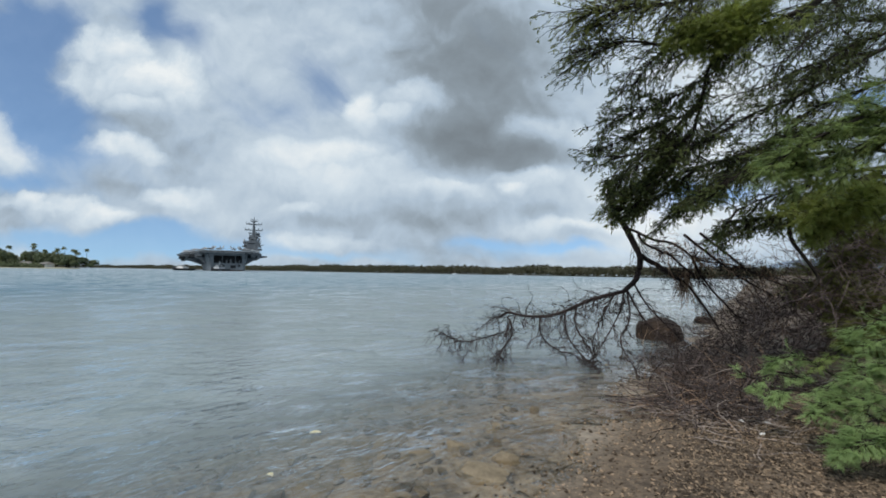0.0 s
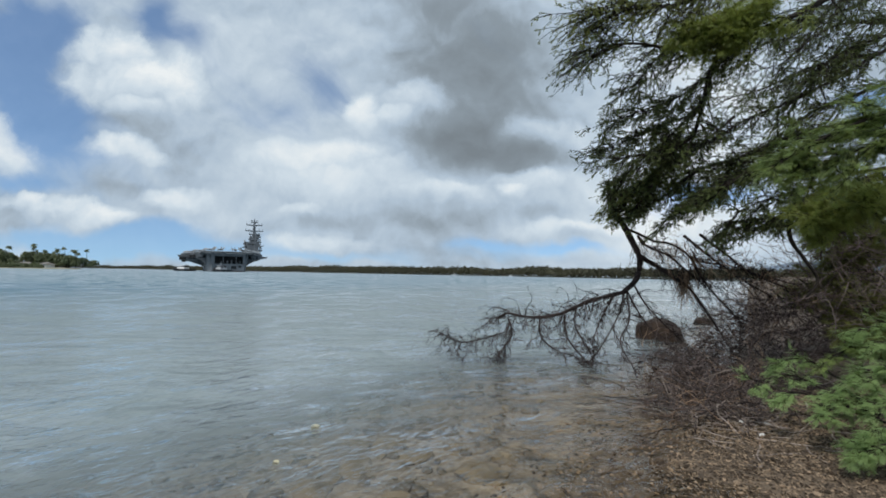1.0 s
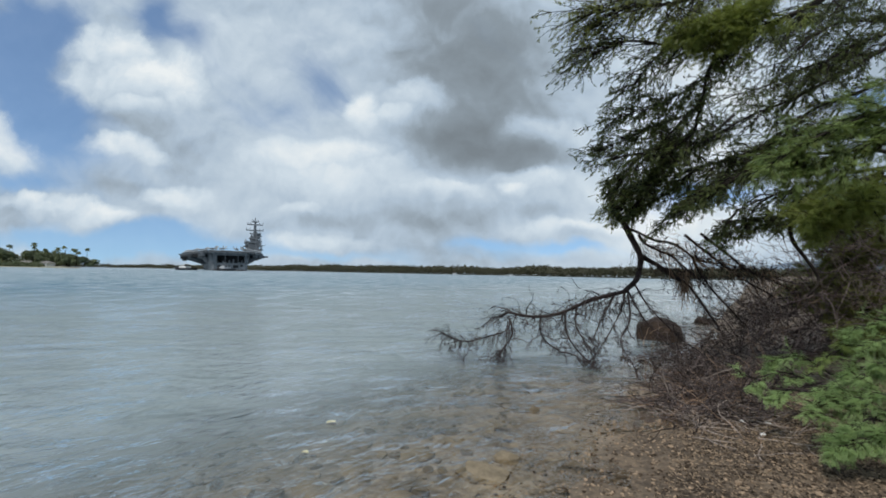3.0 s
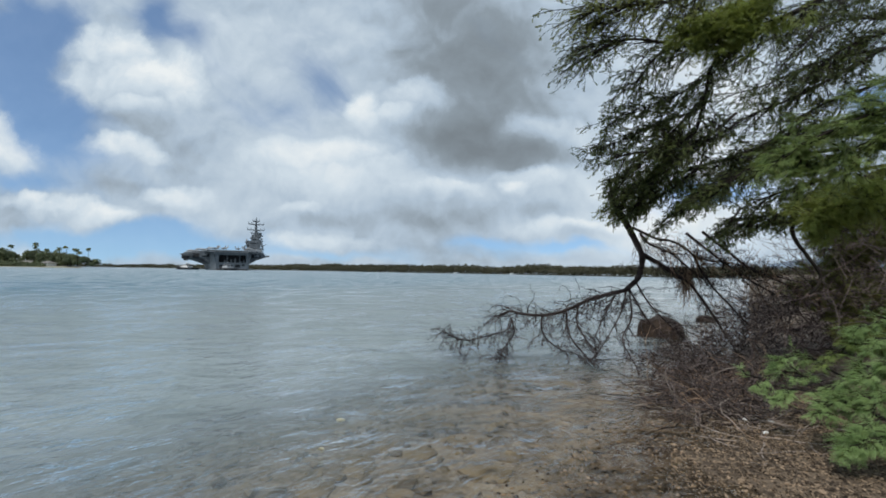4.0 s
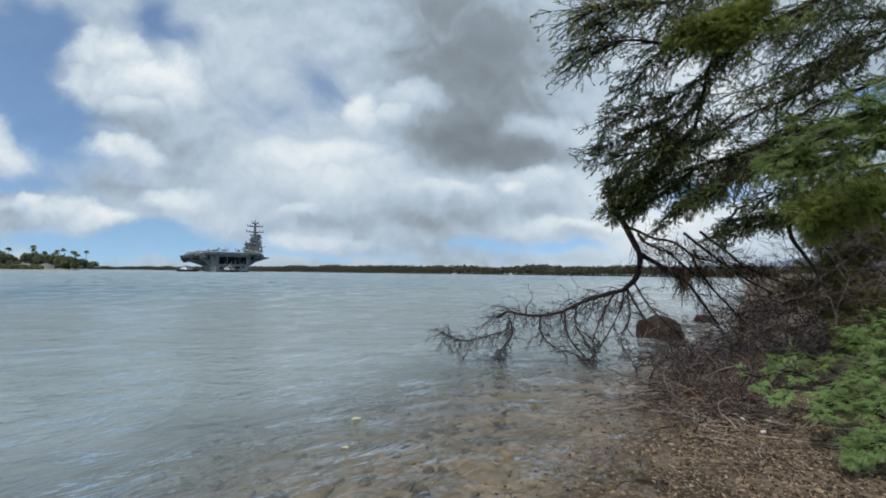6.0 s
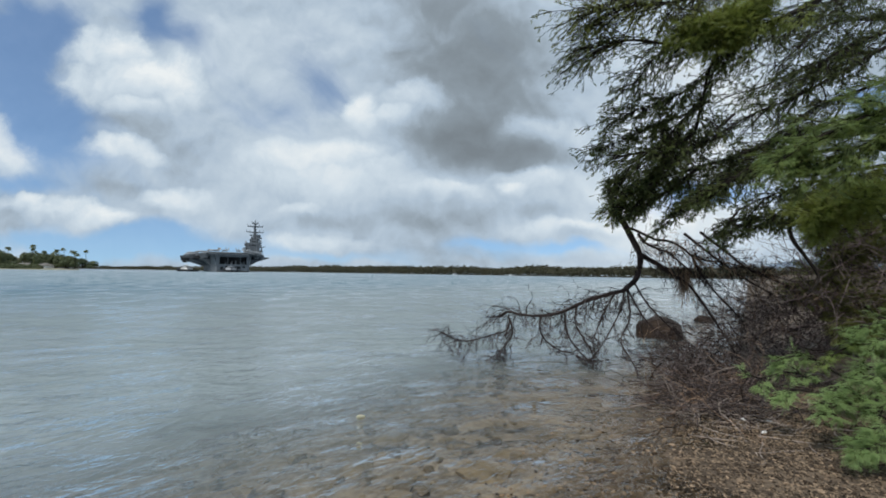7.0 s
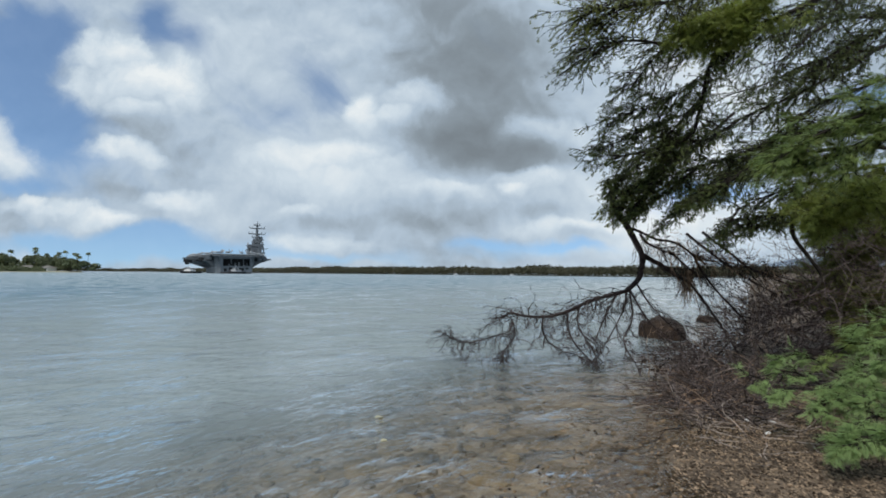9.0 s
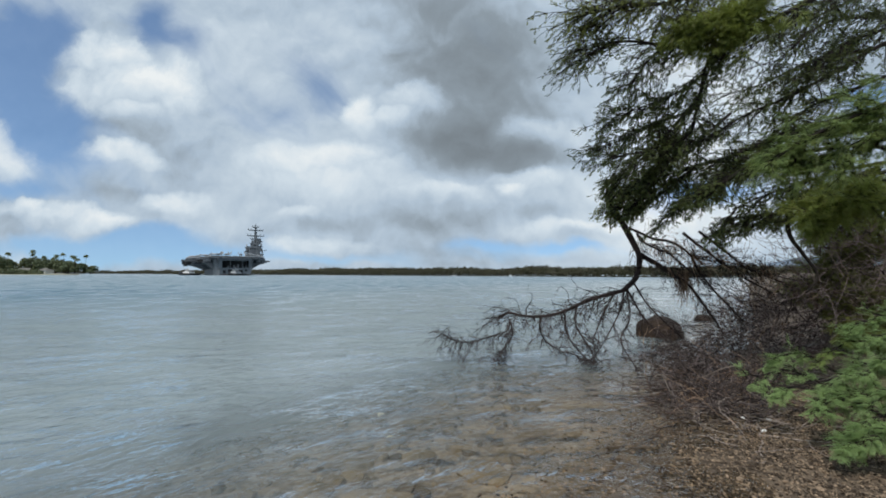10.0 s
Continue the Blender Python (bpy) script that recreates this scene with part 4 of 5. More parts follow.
def litter(name, n, seed, label):
    rng = random.Random(seed)
    v, f = [], []
    while n > 0:
        x, y, ok = beach_region(rng)
        if not ok or shore_s(x, y) < 0.15:
            continue
        n -= 1
        q = Euler((rng.uniform(-0.6, 0.6), rng.uniform(-0.6, 0.6), rng.uniform(0, 6.3))).to_matrix()
        L, wd, z, c = rng.uniform(0.008, 0.028), rng.uniform(0.004, 0.011), ground_height(x, y) + 0.012, len(v)
        for p in ((-L, 0, 0.004), (0, -wd, -0.002), (L, 0, 0.006), (0, wd, -0.002)):
            v.append(Vector((x, y, z)) + q @ Vector(p))
        f += [(c, c + 1, c + 2), (c, c + 2, c + 3)]
    return tagged(new(name, mesh_of(name, v, f, LITTER)), label, "leaf litter", kind="stuff")


litter("leaf_litter", 26000, 7, "brown dry leaf litter strewn over the beach")

# ---------------------------------------------------------------- fallen dead branch
def offshoots(rng, tubes, path, r, n, length, pull, spread, depth=2, lo=0.1):
    """Crooked side twigs along a path, with twigs of their own."""
    for _ in range(n):
        i = rng.randint(int(len(path) * lo), len(path) - 1)
        d = (path[min(i + 1, len(path) - 1)] - path[max(i - 1, 0)]).normalized()
        way = d * 0.6 + Vector((rng.gauss(0, spread), rng.gauss(0, spread), rng.gauss(0, spread)))
        L = length * rng.uniform(0.45, 1.1)
        p = wander(rng, path[i], way, L, 7, 0.28, pull)
        tubes.add(p, r, r * 0.35, 4)
        if depth > 1:
            offshoots(rng, tubes, p, r * 0.55, rng.randint(2, 5), length * 0.45, pull, spread, depth - 1, 0.2)


LIMB_MAIN = [(3.15, 8.30, 3.26), (3.16, 8.30, 3.05), (3.22, 8.30, 2.85), (3.41, 8.30, 2.56), (3.54, 8.30, 2.30), (3.69, 8.30, 1.99), (3.65, 8.25, 1.69), (3.54, 8.20, 1.50), (3.35, 8.20, 1.33)]
LIMB_OUT = [(3.54, 8.20, 1.50), (3.35, 8.20, 1.33), (3.03, 8.20, 1.24), (2.67, 8.20, 1.13), (2.26, 8.15, 0.95), (1.87, 8.10, 0.85), (1.46, 8.10, 0.86), (1.20, 8.10, 0.91), (1.03, 8.10, 0.82)]
LIMB_TIP = [(1.23, 8.10, 0.80), (1.18, 8.10, 0.59), (0.87, 8.10, 0.48), (0.50, 8.10, 0.38), (0.24, 8.10, 0.40), (0.03, 8.10, 0.52), (-0.16, 8.10, 0.57)]
LIMB_FALL = [[(1.79, 8.10, 0.85), (1.78, 8.10, 0.62), (1.87, 8.10, 0.42), (2.12, 8.10, 0.24), (2.36, 8.05, 0.18), (2.56, 8.00, 0.07)],
             [(1.24, 8.10, 0.76), (1.28, 8.10, 0.51), (1.13, 8.10, 0.29), (1.04, 8.10, 0.05)],
             [(2.24, 8.15, 0.94), (2.25, 8.10, 0.63), (2.31, 8.00, 0.42), (2.48, 7.90, 0.20), (2.69, 7.70, -0.04), (2.79, 7.20, -0.24)],
             [(2.46, 8.15, 1.03), (2.43, 8.10, 0.68), (2.65, 8.00, 0.29), (2.69, 7.80, -0.01)],
             [(3.35, 8.20, 1.33), (3.25, 8.10, 1.00), (2.98, 8.00, 0.55), (2.68, 7.90, 0.14)],
             [(3.40, 8.20, 1.37), (3.37, 8.00, 0.85), (3.12, 7.80, 0.48), (3.19, 7.50, 0.15), (3.19, 7.20, -0.06)],
             [(3.40, 8.20, 1.37), (3.61, 8.00, 0.86), (3.91, 7.80, 0.49), (4.17, 7.40, 0.18)],
             [(3.19, 8.20, 1.29), (2.90, 8.10, 0.84), (2.70, 8.00, 0.44)],
             [(3.54, 8.20, 1.46), (3.76, 8.10, 1.05), (4.22, 8.00, 0.56), (4.57, 7.60, 0.15)]]
LIMB_BACK = [[(3.69, 8.30, 1.99), (4.01, 8.30, 1.82), (4.35, 8.30, 1.60), (4.59, 8.25, 1.42), (4.91, 8.10, 0.86), (5.09, 7.80, 0.31)],
             [(3.51, 8.30, 2.49), (3.70, 8.30, 2.41), (3.96, 8.30, 2.29), (4.28, 8.35, 2.25), (4.58, 8.40, 2.11), (4.73, 8.40, 1.98), (4.98, 8.40, 1.90), (5.48, 8.50, 1.86), (6.12, 8.50, 1.68), (6.87, 8.50, 1.49)],
             [(4.53, 8.30, 2.40), (4.82, 8.30, 2.17), (5.19, 8.30, 1.88), (5.57, 8.30, 1.61), (6.18, 8.30, 1.28)],
             [(3.66, 8.30, 2.39), (3.79, 8.30, 2.22), (4.03, 8.30, 2.10), (4.25, 8.30, 2.01), (4.50, 8.30, 1.81), (4.92, 8.30, 1.47)],
             [(4.73, 8.40, 1.98), (4.83, 8.40, 1.75), (5.10, 8.40, 1.37), (5.60, 8.40, 0.84)],
             [(4.89, 8.40, 2.44), (5.42, 8.40, 2.03), (5.84, 8.40, 1.72), (6.58, 8.40, 1.43)]]


def fallen_branch():
    rng = random.Random(14)
    base = Vector((3.4, 8.2, 0.0))
    fb = thing("fallen_branch", base, "bare dead brown branch broken down into the shallow water", "dead branch")
    local = lambda pts: smooth_path([Vector(p) - base for p in pts], 5)
    t = Tubes()
    t.add(local(LIMB_MAIN), 0.066, 0.045, 9, 0.10, rng)
    part("main_limb", (t.v, t.f), DEAD, fb)
    for pts, r0, r1 in ((LIMB_OUT, 0.040, 0.017), (LIMB_TIP, 0.015, 0.005)):
        t = Tubes()
        t.add(local(pts), r0, r1, 7, 0.12, rng)
        part("limb", (t.v, t.f), DEAD, fb)
    for pts in LIMB_FALL:
        t = Tubes()
        t.add(local(pts), 0.019, 0.006, 5, 0.12, rng)
        part("hanging_twig", (t.v, t.f), DEAD, fb)
    for i, pts in enumerate(LIMB_BACK):
        t = Tubes()
        t.add(local(pts), 0.05 if i == 0 else 0.026, 0.012, 6, 0.12, rng)
        part("limb", (t.v, t.f), DEAD, fb)
    t = Tubes()
    offshoots(rng, t, local(LIMB_OUT), 0.0080, 84, 0.58, (0, 0, -0.9), 0.5, 3)
    offshoots(rng, t, local(LIMB_TIP)[3:-5], 0.0052, 60, 0.46, (0.15, 0, -1.3), 0.5, 3)
    offshoots(rng, t, local(LIMB_TIP)[-12:], 0.004, 20, 0.22, (0.1, 0, -0.4), 0.5, 2)
    for pts in LIMB_FALL:
        offshoots(rng, t, local(pts), 0.0075, 28, 0.42, (0.05, 0, -0.6), 0.55, 3)
    for pts in LIMB_BACK:
        offshoots(rng, t, local(pts), 0.0062, 50, 0.55, (0.25, 0, -0.5), 0.5, 3)
    clump_t = Tubes()
    for _ in range(130):
        p = Vector(LIMB_BACK[0][2]) - base + Vector((rng.gauss(0.17, 0.05), rng.gauss(0, 0.06), rng.uniform(-0.16, 0.16)))
        clump_t.add(wander(rng, p, (rng.gauss(0, 0.35), rng.gauss(0, 0.3), -1), rng.uniform(0.2, 0.5), 5, 0.10, (0, 0, -0.8)), 0.005, 0.002, 3)
    tagged(part("dead_leaf_clump", (clump_t.v, clump_t.f), RUST, fb, "rusty clump of dead foliage"), kind="stuff")
    offshoots(rng, t, local(LIMB_MAIN)[-16:], 0.008, 12, 0.4, (0.0, 0, 0.1), 0.6, 2)
    tagged(part("twig_tangle", (t.v, t.f), DEAD, fb), kind="stuff")
    return fb


branch = fallen_branch()


def brush_pile():
    rng = random.Random(23)
    base = Vector((4.2, 7.0, 0.1))
    bp = thing("brush_pile", base, "tangled heap of grey-brown dead brushwood at the water's edge", "brushwood")
    line = smooth_path([Vector(p) for p in ((2.75, 5.45, 0), (3.45, 6.1, 0), (4.3, 6.8, 0), (5.4, 7.7, 0), (6.5, 8.5, 0))], 8)
    for name, n, mat, r0, hmax in (("stick", 44, PALE, 0.0085, 0.4), ("brushwood", 380, STRAW, 0.006, 0.30), ("dark_brushwood", 300, TWIG, 0.006, 0.42), ("dry_needle", 110, RUST, 0.0045, 0.6)):
        t = Tubes()
        for _ in range(n):
            k = 0.62 * rng.random() ** 1.05
            p = line[int(k * (len(line) - 1))] + Vector((rng.gauss(0.42, 0.30), rng.gauss(0, 0.32), 0))
            p.z = max(ground_height(p.x, p.y), -0.05) + abs(rng.gauss(0, 0.35)) * hmax * (0.25 + 0.45 * k)
            way = Vector((rng.gauss(-0.5, 0.8), rng.gauss(-0.25, 0.7), rng.gauss(0.05, 0.35)))
            path = wander(rng, p, way, rng.uniform(0.35, 1.15), 7, 0.22, (0, 0, -0.5))
            for q in path:
                q.z = max(q.z, ground_height(q.x, q.y) + 0.01)
            path = [q - base for q in path]
            if name == "stick":
                s = Tubes()
                s.add(path, r0, r0 * 0.5, 6, 0.1, rng)
                part("stick", (s.v, s.f), mat, bp)
            else:
                t.add(path, r0 * rng.uniform(0.6, 1.3), r0 * 0.4, 4)
                if rng.random() < 0.7:
                    offshoots(rng, t, path, r0 * 0.6, 3, 0.3, (0, 0, -0.2), 0.5, 1)
        if name != "stick":
            tagged(part(name, (t.v, t.f), mat, bp), kind="stuff")
    # dark heap of dead boughs standing at the far end of the beach
    t = Tubes()
    for _ in range(470):
        k = rng.random() ** 0.75
        x = 6.05 + 2.3 * k + rng.gauss(0, 0.12)
        y = 9.0 + 0.25 * k + rng.gauss(0, 0.4)
        foot = max(0.0, 0.75 - 1.7 * k)
        z = max(ground_height(x, y), 0.0) + foot + (1.12 + 0.25 * k - foot) * rng.random() ** 0.85
        path = wander(rng, (x, y, z), (rng.gauss(-0.45, 0.7), rng.gauss(-0.1, 0.5), rng.gauss(-0.15, 0.4)), rng.uniform(0.4, 1.0), 7, 0.24, (-0.05, 0, -0.4))
        for q in path:
            q.z = max(q.z, ground_height(q.x, q.y) + 0.01, -0.05)
        path = [q - base for q in path]
        t.add(path, rng.uniform(0.004, 0.013), 0.003, 4)
        offshoots(rng, t, path, 0.004, 3, 0.28, (0, 0, -0.2), 0.5, 1)
    tagged(part("dead_thicket", (t.v, t.f), HEAP, bp), kind="stuff")
    # loose crooked twigs standing in the shallows
    t = Tubes()
    for _ in range(260):
        k = rng.random()
        x = 3.45 + 2.1 * k + rng.gauss(0, 0.15)
        y = 6.7 + 1.7 * k + rng.gauss(0, 0.35)
        path = wander(rng, (x, y, rng.uniform(0.02, 0.45 + 0.4 * k)), (rng.gauss(-0.5, 0.8), rng.gauss(-0.1, 0.5), rng.gauss(-0.1, 0.5)), rng.uniform(0.4, 1.1), 8, 0.28, (-0.05, 0, -0.5))
        for q in path:
            q.z = max(q.z, ground_height(q.x, q.y) + 0.01, -0.05)
        path = [q - base for q in path]
        t.add(path, rng.uniform(0.003, 0.008), 0.002, 4)
        offshoots(rng, t, path, 0.0032, 4, 0.3, (0, 0, -0.2), 0.5, 1)
    tagged(part("loose_twig_tangle", (t.v, t.f), TWIG, bp), kind="stuff")
    # rusty dead foliage hanging high on the heap
    t = Tubes()
    for _ in range(420):
        a = Vector(rng.choice(LIMB_BACK[1:])[rng.randint(1, 3)])
        p = a + Vector((rng.uniform(-0.2, 1.2), rng.gauss(0, 0.25), rng.uniform(-0.30, 0.02)))
        t.add([q - base for q in wander(rng, p, (rng.gauss(0.2, 0.5), rng.gauss(0, 0.4), -0.5), rng.uniform(0.15, 0.5), 5, 0.25, (0.1, 0, -0.4))], 0.004, 0.002, 3)
    tagged(part("dead_foliage", (t.v, t.f), RUST, bp), kind="stuff")
    return bp


brush_pile()
rng = random.Random(31)
for i in range(34):
    x, y = rng.uniform(2.7, 4.2), rng.uniform(4.0, 5.4)
    path = wander(rng, (0, 0, 0.015), (rng.uniform(-1, 1), rng.uniform(-0.6, 0.6), 0.02), rng.uniform(0.3, 0.8), 7, 0.18, (0, 0, 0))
    for q in path:
        q.z = max(0.006, ground_height(x + q.x, y + q.y) - ground_height(x, y) + 0.01)
    t = Tubes()
    t.add(path, 0.008, 0.004, 5, 0.1, rng)
    offshoots(rng, t, path, 0.004, 3, 0.2, (0, 0, -0.1), 0.3, 1)
    ob = part("driftwood_stick", (t.v, t.f), PALE)
    ob.location = (x, y, ground_height(x, y))
    tagged(ob, "thin bleached dead stick lying on the beach", "stick", "sticks on the beach")


# ---------------------------------------------------------------- live trees
def bough(tree, base, pts, r0, r1, seed, template, leaf, twigs, sprays, size, pull, twig_len=0.9, spread=0.45, name="bough", start=0.15, flat=1.0, root=None):
    """A bough with drooping twigs and feathery leaves; its origin is where it springs."""
    rng = random.Random(seed)
    path = smooth_path([Vector(p) for p in pts], 6)
    org = path[0].copy()
    path = [p - org for p in path]
    t, leaves = Tubes(), []
    t.add(path, r0, r1, 7, 0.1, rng)
    last = len(path) - 1
    for _ in range(twigs):
        i = min(last, int(last * (start + (1 - start) * rng.random())))
        d = (path[min(i + 1, last)] - path[max(i - 1, 0)]).normalized()
        way = d * 0.8 + Vector((rng.gauss(0, spread), rng.gauss(0, spread), rng.gauss(0, spread) * flat))
        tw = wander(rng, path[i], way, twig_len * rng.uniform(0.5, 1.15), 8, 0.16, pull)
        t.add(tw, 0.010, 0.003, 4)
        subs = [tw]
        for _ in range(8):
            j = rng.randint(1, 7)
            d2 = (tw[j] - tw[j - 1]).normalized()
            sub = wander(rng, tw[j], d2 + Vector((rng.gauss(0, 0.6), rng.gauss(0, 0.6), rng.gauss(0, 0.4) * flat)), twig_len * 0.45, 5, 0.16, pull)
            t.add(sub, 0.005, 0.002, 3)
            subs.append(sub)
        for s in subs:
            for _ in range(sprays):
                j = max(rng.randint(1, len(s) - 1), rng.randint(1, len(s) - 1))
                p = s[j - 1].lerp(s[j], rng.random())
                d3 = (s[j] - s[j - 1]).normalized()
                leaves.append((p, d3 * 0.7 + Vector((rng.gauss(0, 0.5), rng.gauss(0, 0.5), rng.gauss(-0.15, 0.35 * flat))), size * rng.uniform(0.6, 1.2)))
    ob = part(name, (t.v, t.f), BARK, tree)
    ob.matrix_local = Matrix.Translation(org - base)
    if root is not None:
        a, b = Vector(root), org - base
        stem = Tubes()
        stem.add(smooth_path([a, a.lerp(b, 0.5) + Vector((0, 0, 0.12 * (b - a).length)), b + (path[1] * 0.5)], 6), r0 * 2.0, r0, 7, 0.1, rng)
        part("stem", (stem.v, stem.f), BARK, tree)
    crown = new("foliage", leaves_mesh("foliage", leaves, template, leaf, seed, 0.55 * flat))
    crown.parent = ob
    tagged(crown, kind="stuff")
    return ob, org - base


TREE_BASE = Vector((9.5, 7.0, 0.9))
tree = thing("kiawe_tree", TREE_BASE, "wind-bent kiawe tree with drooping feathery green boughs", "tree")
t = Tubes()
t.add(smooth_path([(0, 0, -0.4), (-0.2, 0.1, 1.2), (-0.1, 0.2, 2.6), (-0.5, 0.2, 4.2), (-0.6, 0.2, 5.6)], 5), 0.24, 0.13, 10, 0.08, random.Random(2))
part("trunk", (t.v, t.f), BARK, tree)
swaying = []


def trunk_at(p):
    """Where on the trunk a limb that starts at p springs; none for side limbs."""
    if p[0] < 5.2:
        return None
    return Vector((-0.3, 0.15, min(5.4, max(1.4, (p[2] - TREE_BASE.z) * 0.8))))


P_LEFT = (-0.55, 0.0, -0.55)
BOUGHS = [
    ([(7.64, 6.80, 6.84), (6.36, 6.80, 6.26), (5.55, 6.70, 5.80), (4.72, 6.60, 5.35), (4.10, 6.50, 5.02), (3.36, 6.40, 5.02), (2.69, 6.40, 5.08), (2.18, 6.40, 4.86)], 0.05, 0.010, 46, 0.85),
    ([(4.10, 6.50, 5.02), (3.94, 6.50, 4.67), (3.87, 6.60, 4.15), (3.77, 6.70, 3.74), (3.28, 6.80, 3.57), (2.61, 6.90, 3.43)], 0.024, 0.007, 40, 0.6),
    ([(8.68, 7.60, 6.11), (7.66, 7.60, 5.64), (6.76, 7.50, 5.12), (5.89, 7.40, 4.65), (5.23, 7.30, 4.37), (4.56, 7.30, 3.99), (3.80, 7.30, 3.50)], 0.036, 0.008, 34, 0.65),
    ([(8.86, 8.00, 4.95), (7.39, 8.00, 4.51), (6.34, 8.00, 4.23), (5.30, 8.00, 3.80), (4.26, 8.00, 3.48), (3.44, 8.00, 3.26)], 0.05, 0.008, 46, 0.65),
    ([(5.15, 6.20, 6.10), (4.17, 6.20, 5.92), (3.34, 6.20, 5.57), (2.69, 6.20, 5.48), (2.04, 6.20, 5.39)], 0.03, 0.008, 40, 0.8),
    ([(8.14, 7.40, 3.53), (6.79, 7.40, 3.18), (6.12, 7.40, 2.93), (5.83, 7.40, 2.66), (5.35, 7.40, 2.63), (4.78, 7.40, 2.53)], 0.034, 0.008, 34, 0.55),
    ([(4.05, 6.90, 4.36), (3.65, 7.00, 3.93), (3.14, 7.10, 3.40), (2.78, 7.10, 3.12)], 0.022, 0.007, 26, 0.5),
    ([(9.55, 8.60, 5.89), (8.42, 8.60, 5.42), (7.28, 8.60, 4.95), (6.37, 8.60, 4.26), (5.58, 8.60, 3.69)], 0.03, 0.008, 34, 0.8),
    ([(10.03, 9.00, 6.69), (8.83, 9.00, 6.32), (7.65, 9.00, 6.06), (6.58, 9.00, 5.57), (5.76, 9.00, 5.32)], 0.03, 0.008, 30, 0.8),
    ([(10.31, 9.20, 8.06), (9.08, 9.20, 7.66), (7.97, 9.20, 7.15), (7.00, 9.20, 6.77), (6.26, 9.20, 6.14)], 0.03, 0.008, 30, 0.9),
    ([(5.00, 6.90, 6.32), (4.44, 6.90, 5.84), (3.89, 6.90, 5.55), (3.34, 6.90, 5.08), (2.98, 6.90, 4.62)], 0.03, 0.008, 34, 0.6),
    ([(5.18, 7.80, 4.52), (4.57, 7.80, 4.00), (3.96, 7.80, 3.58), (3.45, 7.80, 3.12), (3.15, 7.80, 2.86)], 0.024, 0.007, 30, 0.5),
    ([(5.38, 6.00, 3.62), (4.75, 6.00, 3.34), (4.20, 6.00, 3.10), (3.81, 6.00, 2.86), (3.58, 6.00, 2.66)], 0.02, 0.006, 22, 0.5),
    ([(5.88, 6.40, 3.17), (5.30, 6.40, 2.96), (4.72, 6.40, 2.78), (4.22, 6.40, 2.56)], 0.02, 0.006, 18, 0.5),
    ([(7.10, 8.00, 4.22), (6.24, 7.95, 3.93), (5.59, 7.90, 3.65), (5.05, 7.85, 3.36), (4.62, 7.80, 3.09)], 0.04, 0.008, 40, 0.5),
    ([(5.56, 7.70, 3.64), (5.04, 7.65, 3.37), (4.57, 7.60, 3.10), (4.15, 7.55, 2.83), (3.79, 7.50, 2.51)], 0.022, 0.006, 24, 0.45),
    ([(4.39, 7.60, 3.49), (3.95, 7.60, 3.12), (3.55, 7.60, 2.85), (3.18, 7.60, 2.71)], 0.016, 0.006, 26, 0.4),
    ([(6.22, 7.40, 3.03), (5.83, 7.40, 2.72), (5.40, 7.40, 2.52), (4.87, 7.40, 2.36), (4.51, 7.40, 2.24)], 0.016, 0.005, 11, 0.35),
    ([(3.94, 7.30, 3.69), (3.59, 7.30, 3.33), (3.34, 7.30, 2.99), (3.17, 7.30, 2.73)], 0.016, 0.006, 26, 0.35),
    ([(4.23, 7.00, 4.86), (3.75, 7.00, 4.53), (3.20, 7.00, 4.31), (2.70, 7.00, 4.10)], 0.016, 0.006, 26, 0.5),
    ([(4.23, 7.20, 4.38), (3.62, 7.20, 4.14), (3.05, 7.20, 3.89), (2.59, 7.20, 3.68)], 0.016, 0.006, 26, 0.45),
    ([(9.20, 8.20, 7.69), (8.32, 8.20, 7.34), (7.44, 8.20, 6.89), (6.77, 8.20, 6.10)], 0.03, 0.008, 40, 0.8),
    ([(8.00, 7.00, 6.04), (7.25, 7.00, 5.65), (6.51, 7.00, 5.36), (5.95, 7.00, 4.98)], 0.03, 0.008, 36, 0.7),
    ([(8.71, 7.80, 6.44), (7.89, 7.80, 6.32), (6.96, 7.80, 6.20), (6.02, 7.80, 5.46)], 0.028, 0.008, 26, 0.8),
]
for i, (pts, r0, r1, tw, tl) in enumerate(BOUGHS):
    dense = 2.1 if i in (2, 3, 4, 7, 11) else 1.4
    # three boughs take the leaf colour with sunlight painted in
    swaying.append((bough(tree, TREE_BASE, pts, r0 * 1.15, r1, 40 + i, SPRAY_FINE, LEAF_SUNLIT if i in (4, 11, 7) else LEAF, int(tw * dense), 4, 1.0, P_LEFT, tl, root=trunk_at(pts[0])), i * 1.1, 0.5))
for pts, tw in (([(5.67, 5.00, 3.88), (5.14, 5.00, 3.60), (4.59, 4.90, 3.37), (4.13, 4.90, 3.15), (3.74, 4.80, 2.92)], 34),
                ([(5.42, 4.80, 3.38), (4.98, 4.80, 3.22), (4.54, 4.80, 3.05), (4.22, 4.80, 2.86)], 28)):
    swaying.append((bough(tree, TREE_BASE, pts, 0.03, 0.008, 60 + tw, SPRAY, LEAF_GREEN, int(tw * 1.1), 5, 0.75, (-0.5, 0, -0.25), 0.5, flat=0.6, root=trunk_at((9, 0, pts[0][2]))), 0.4, 1.0))
t = Tubes()
t.add([p - TREE_BASE for p in smooth_path([(7.47, 7.50, 3.45), (6.59, 7.50, 3.10), (6.03, 7.50, 2.93), (5.90, 7.50, 2.61), (5.92, 7.50, 2.27), (6.15, 7.50, 1.94), (6.35, 7.50, 1.60), (6.15, 7.50, 1.32)], 6)], 0.05, 0.02, 7)
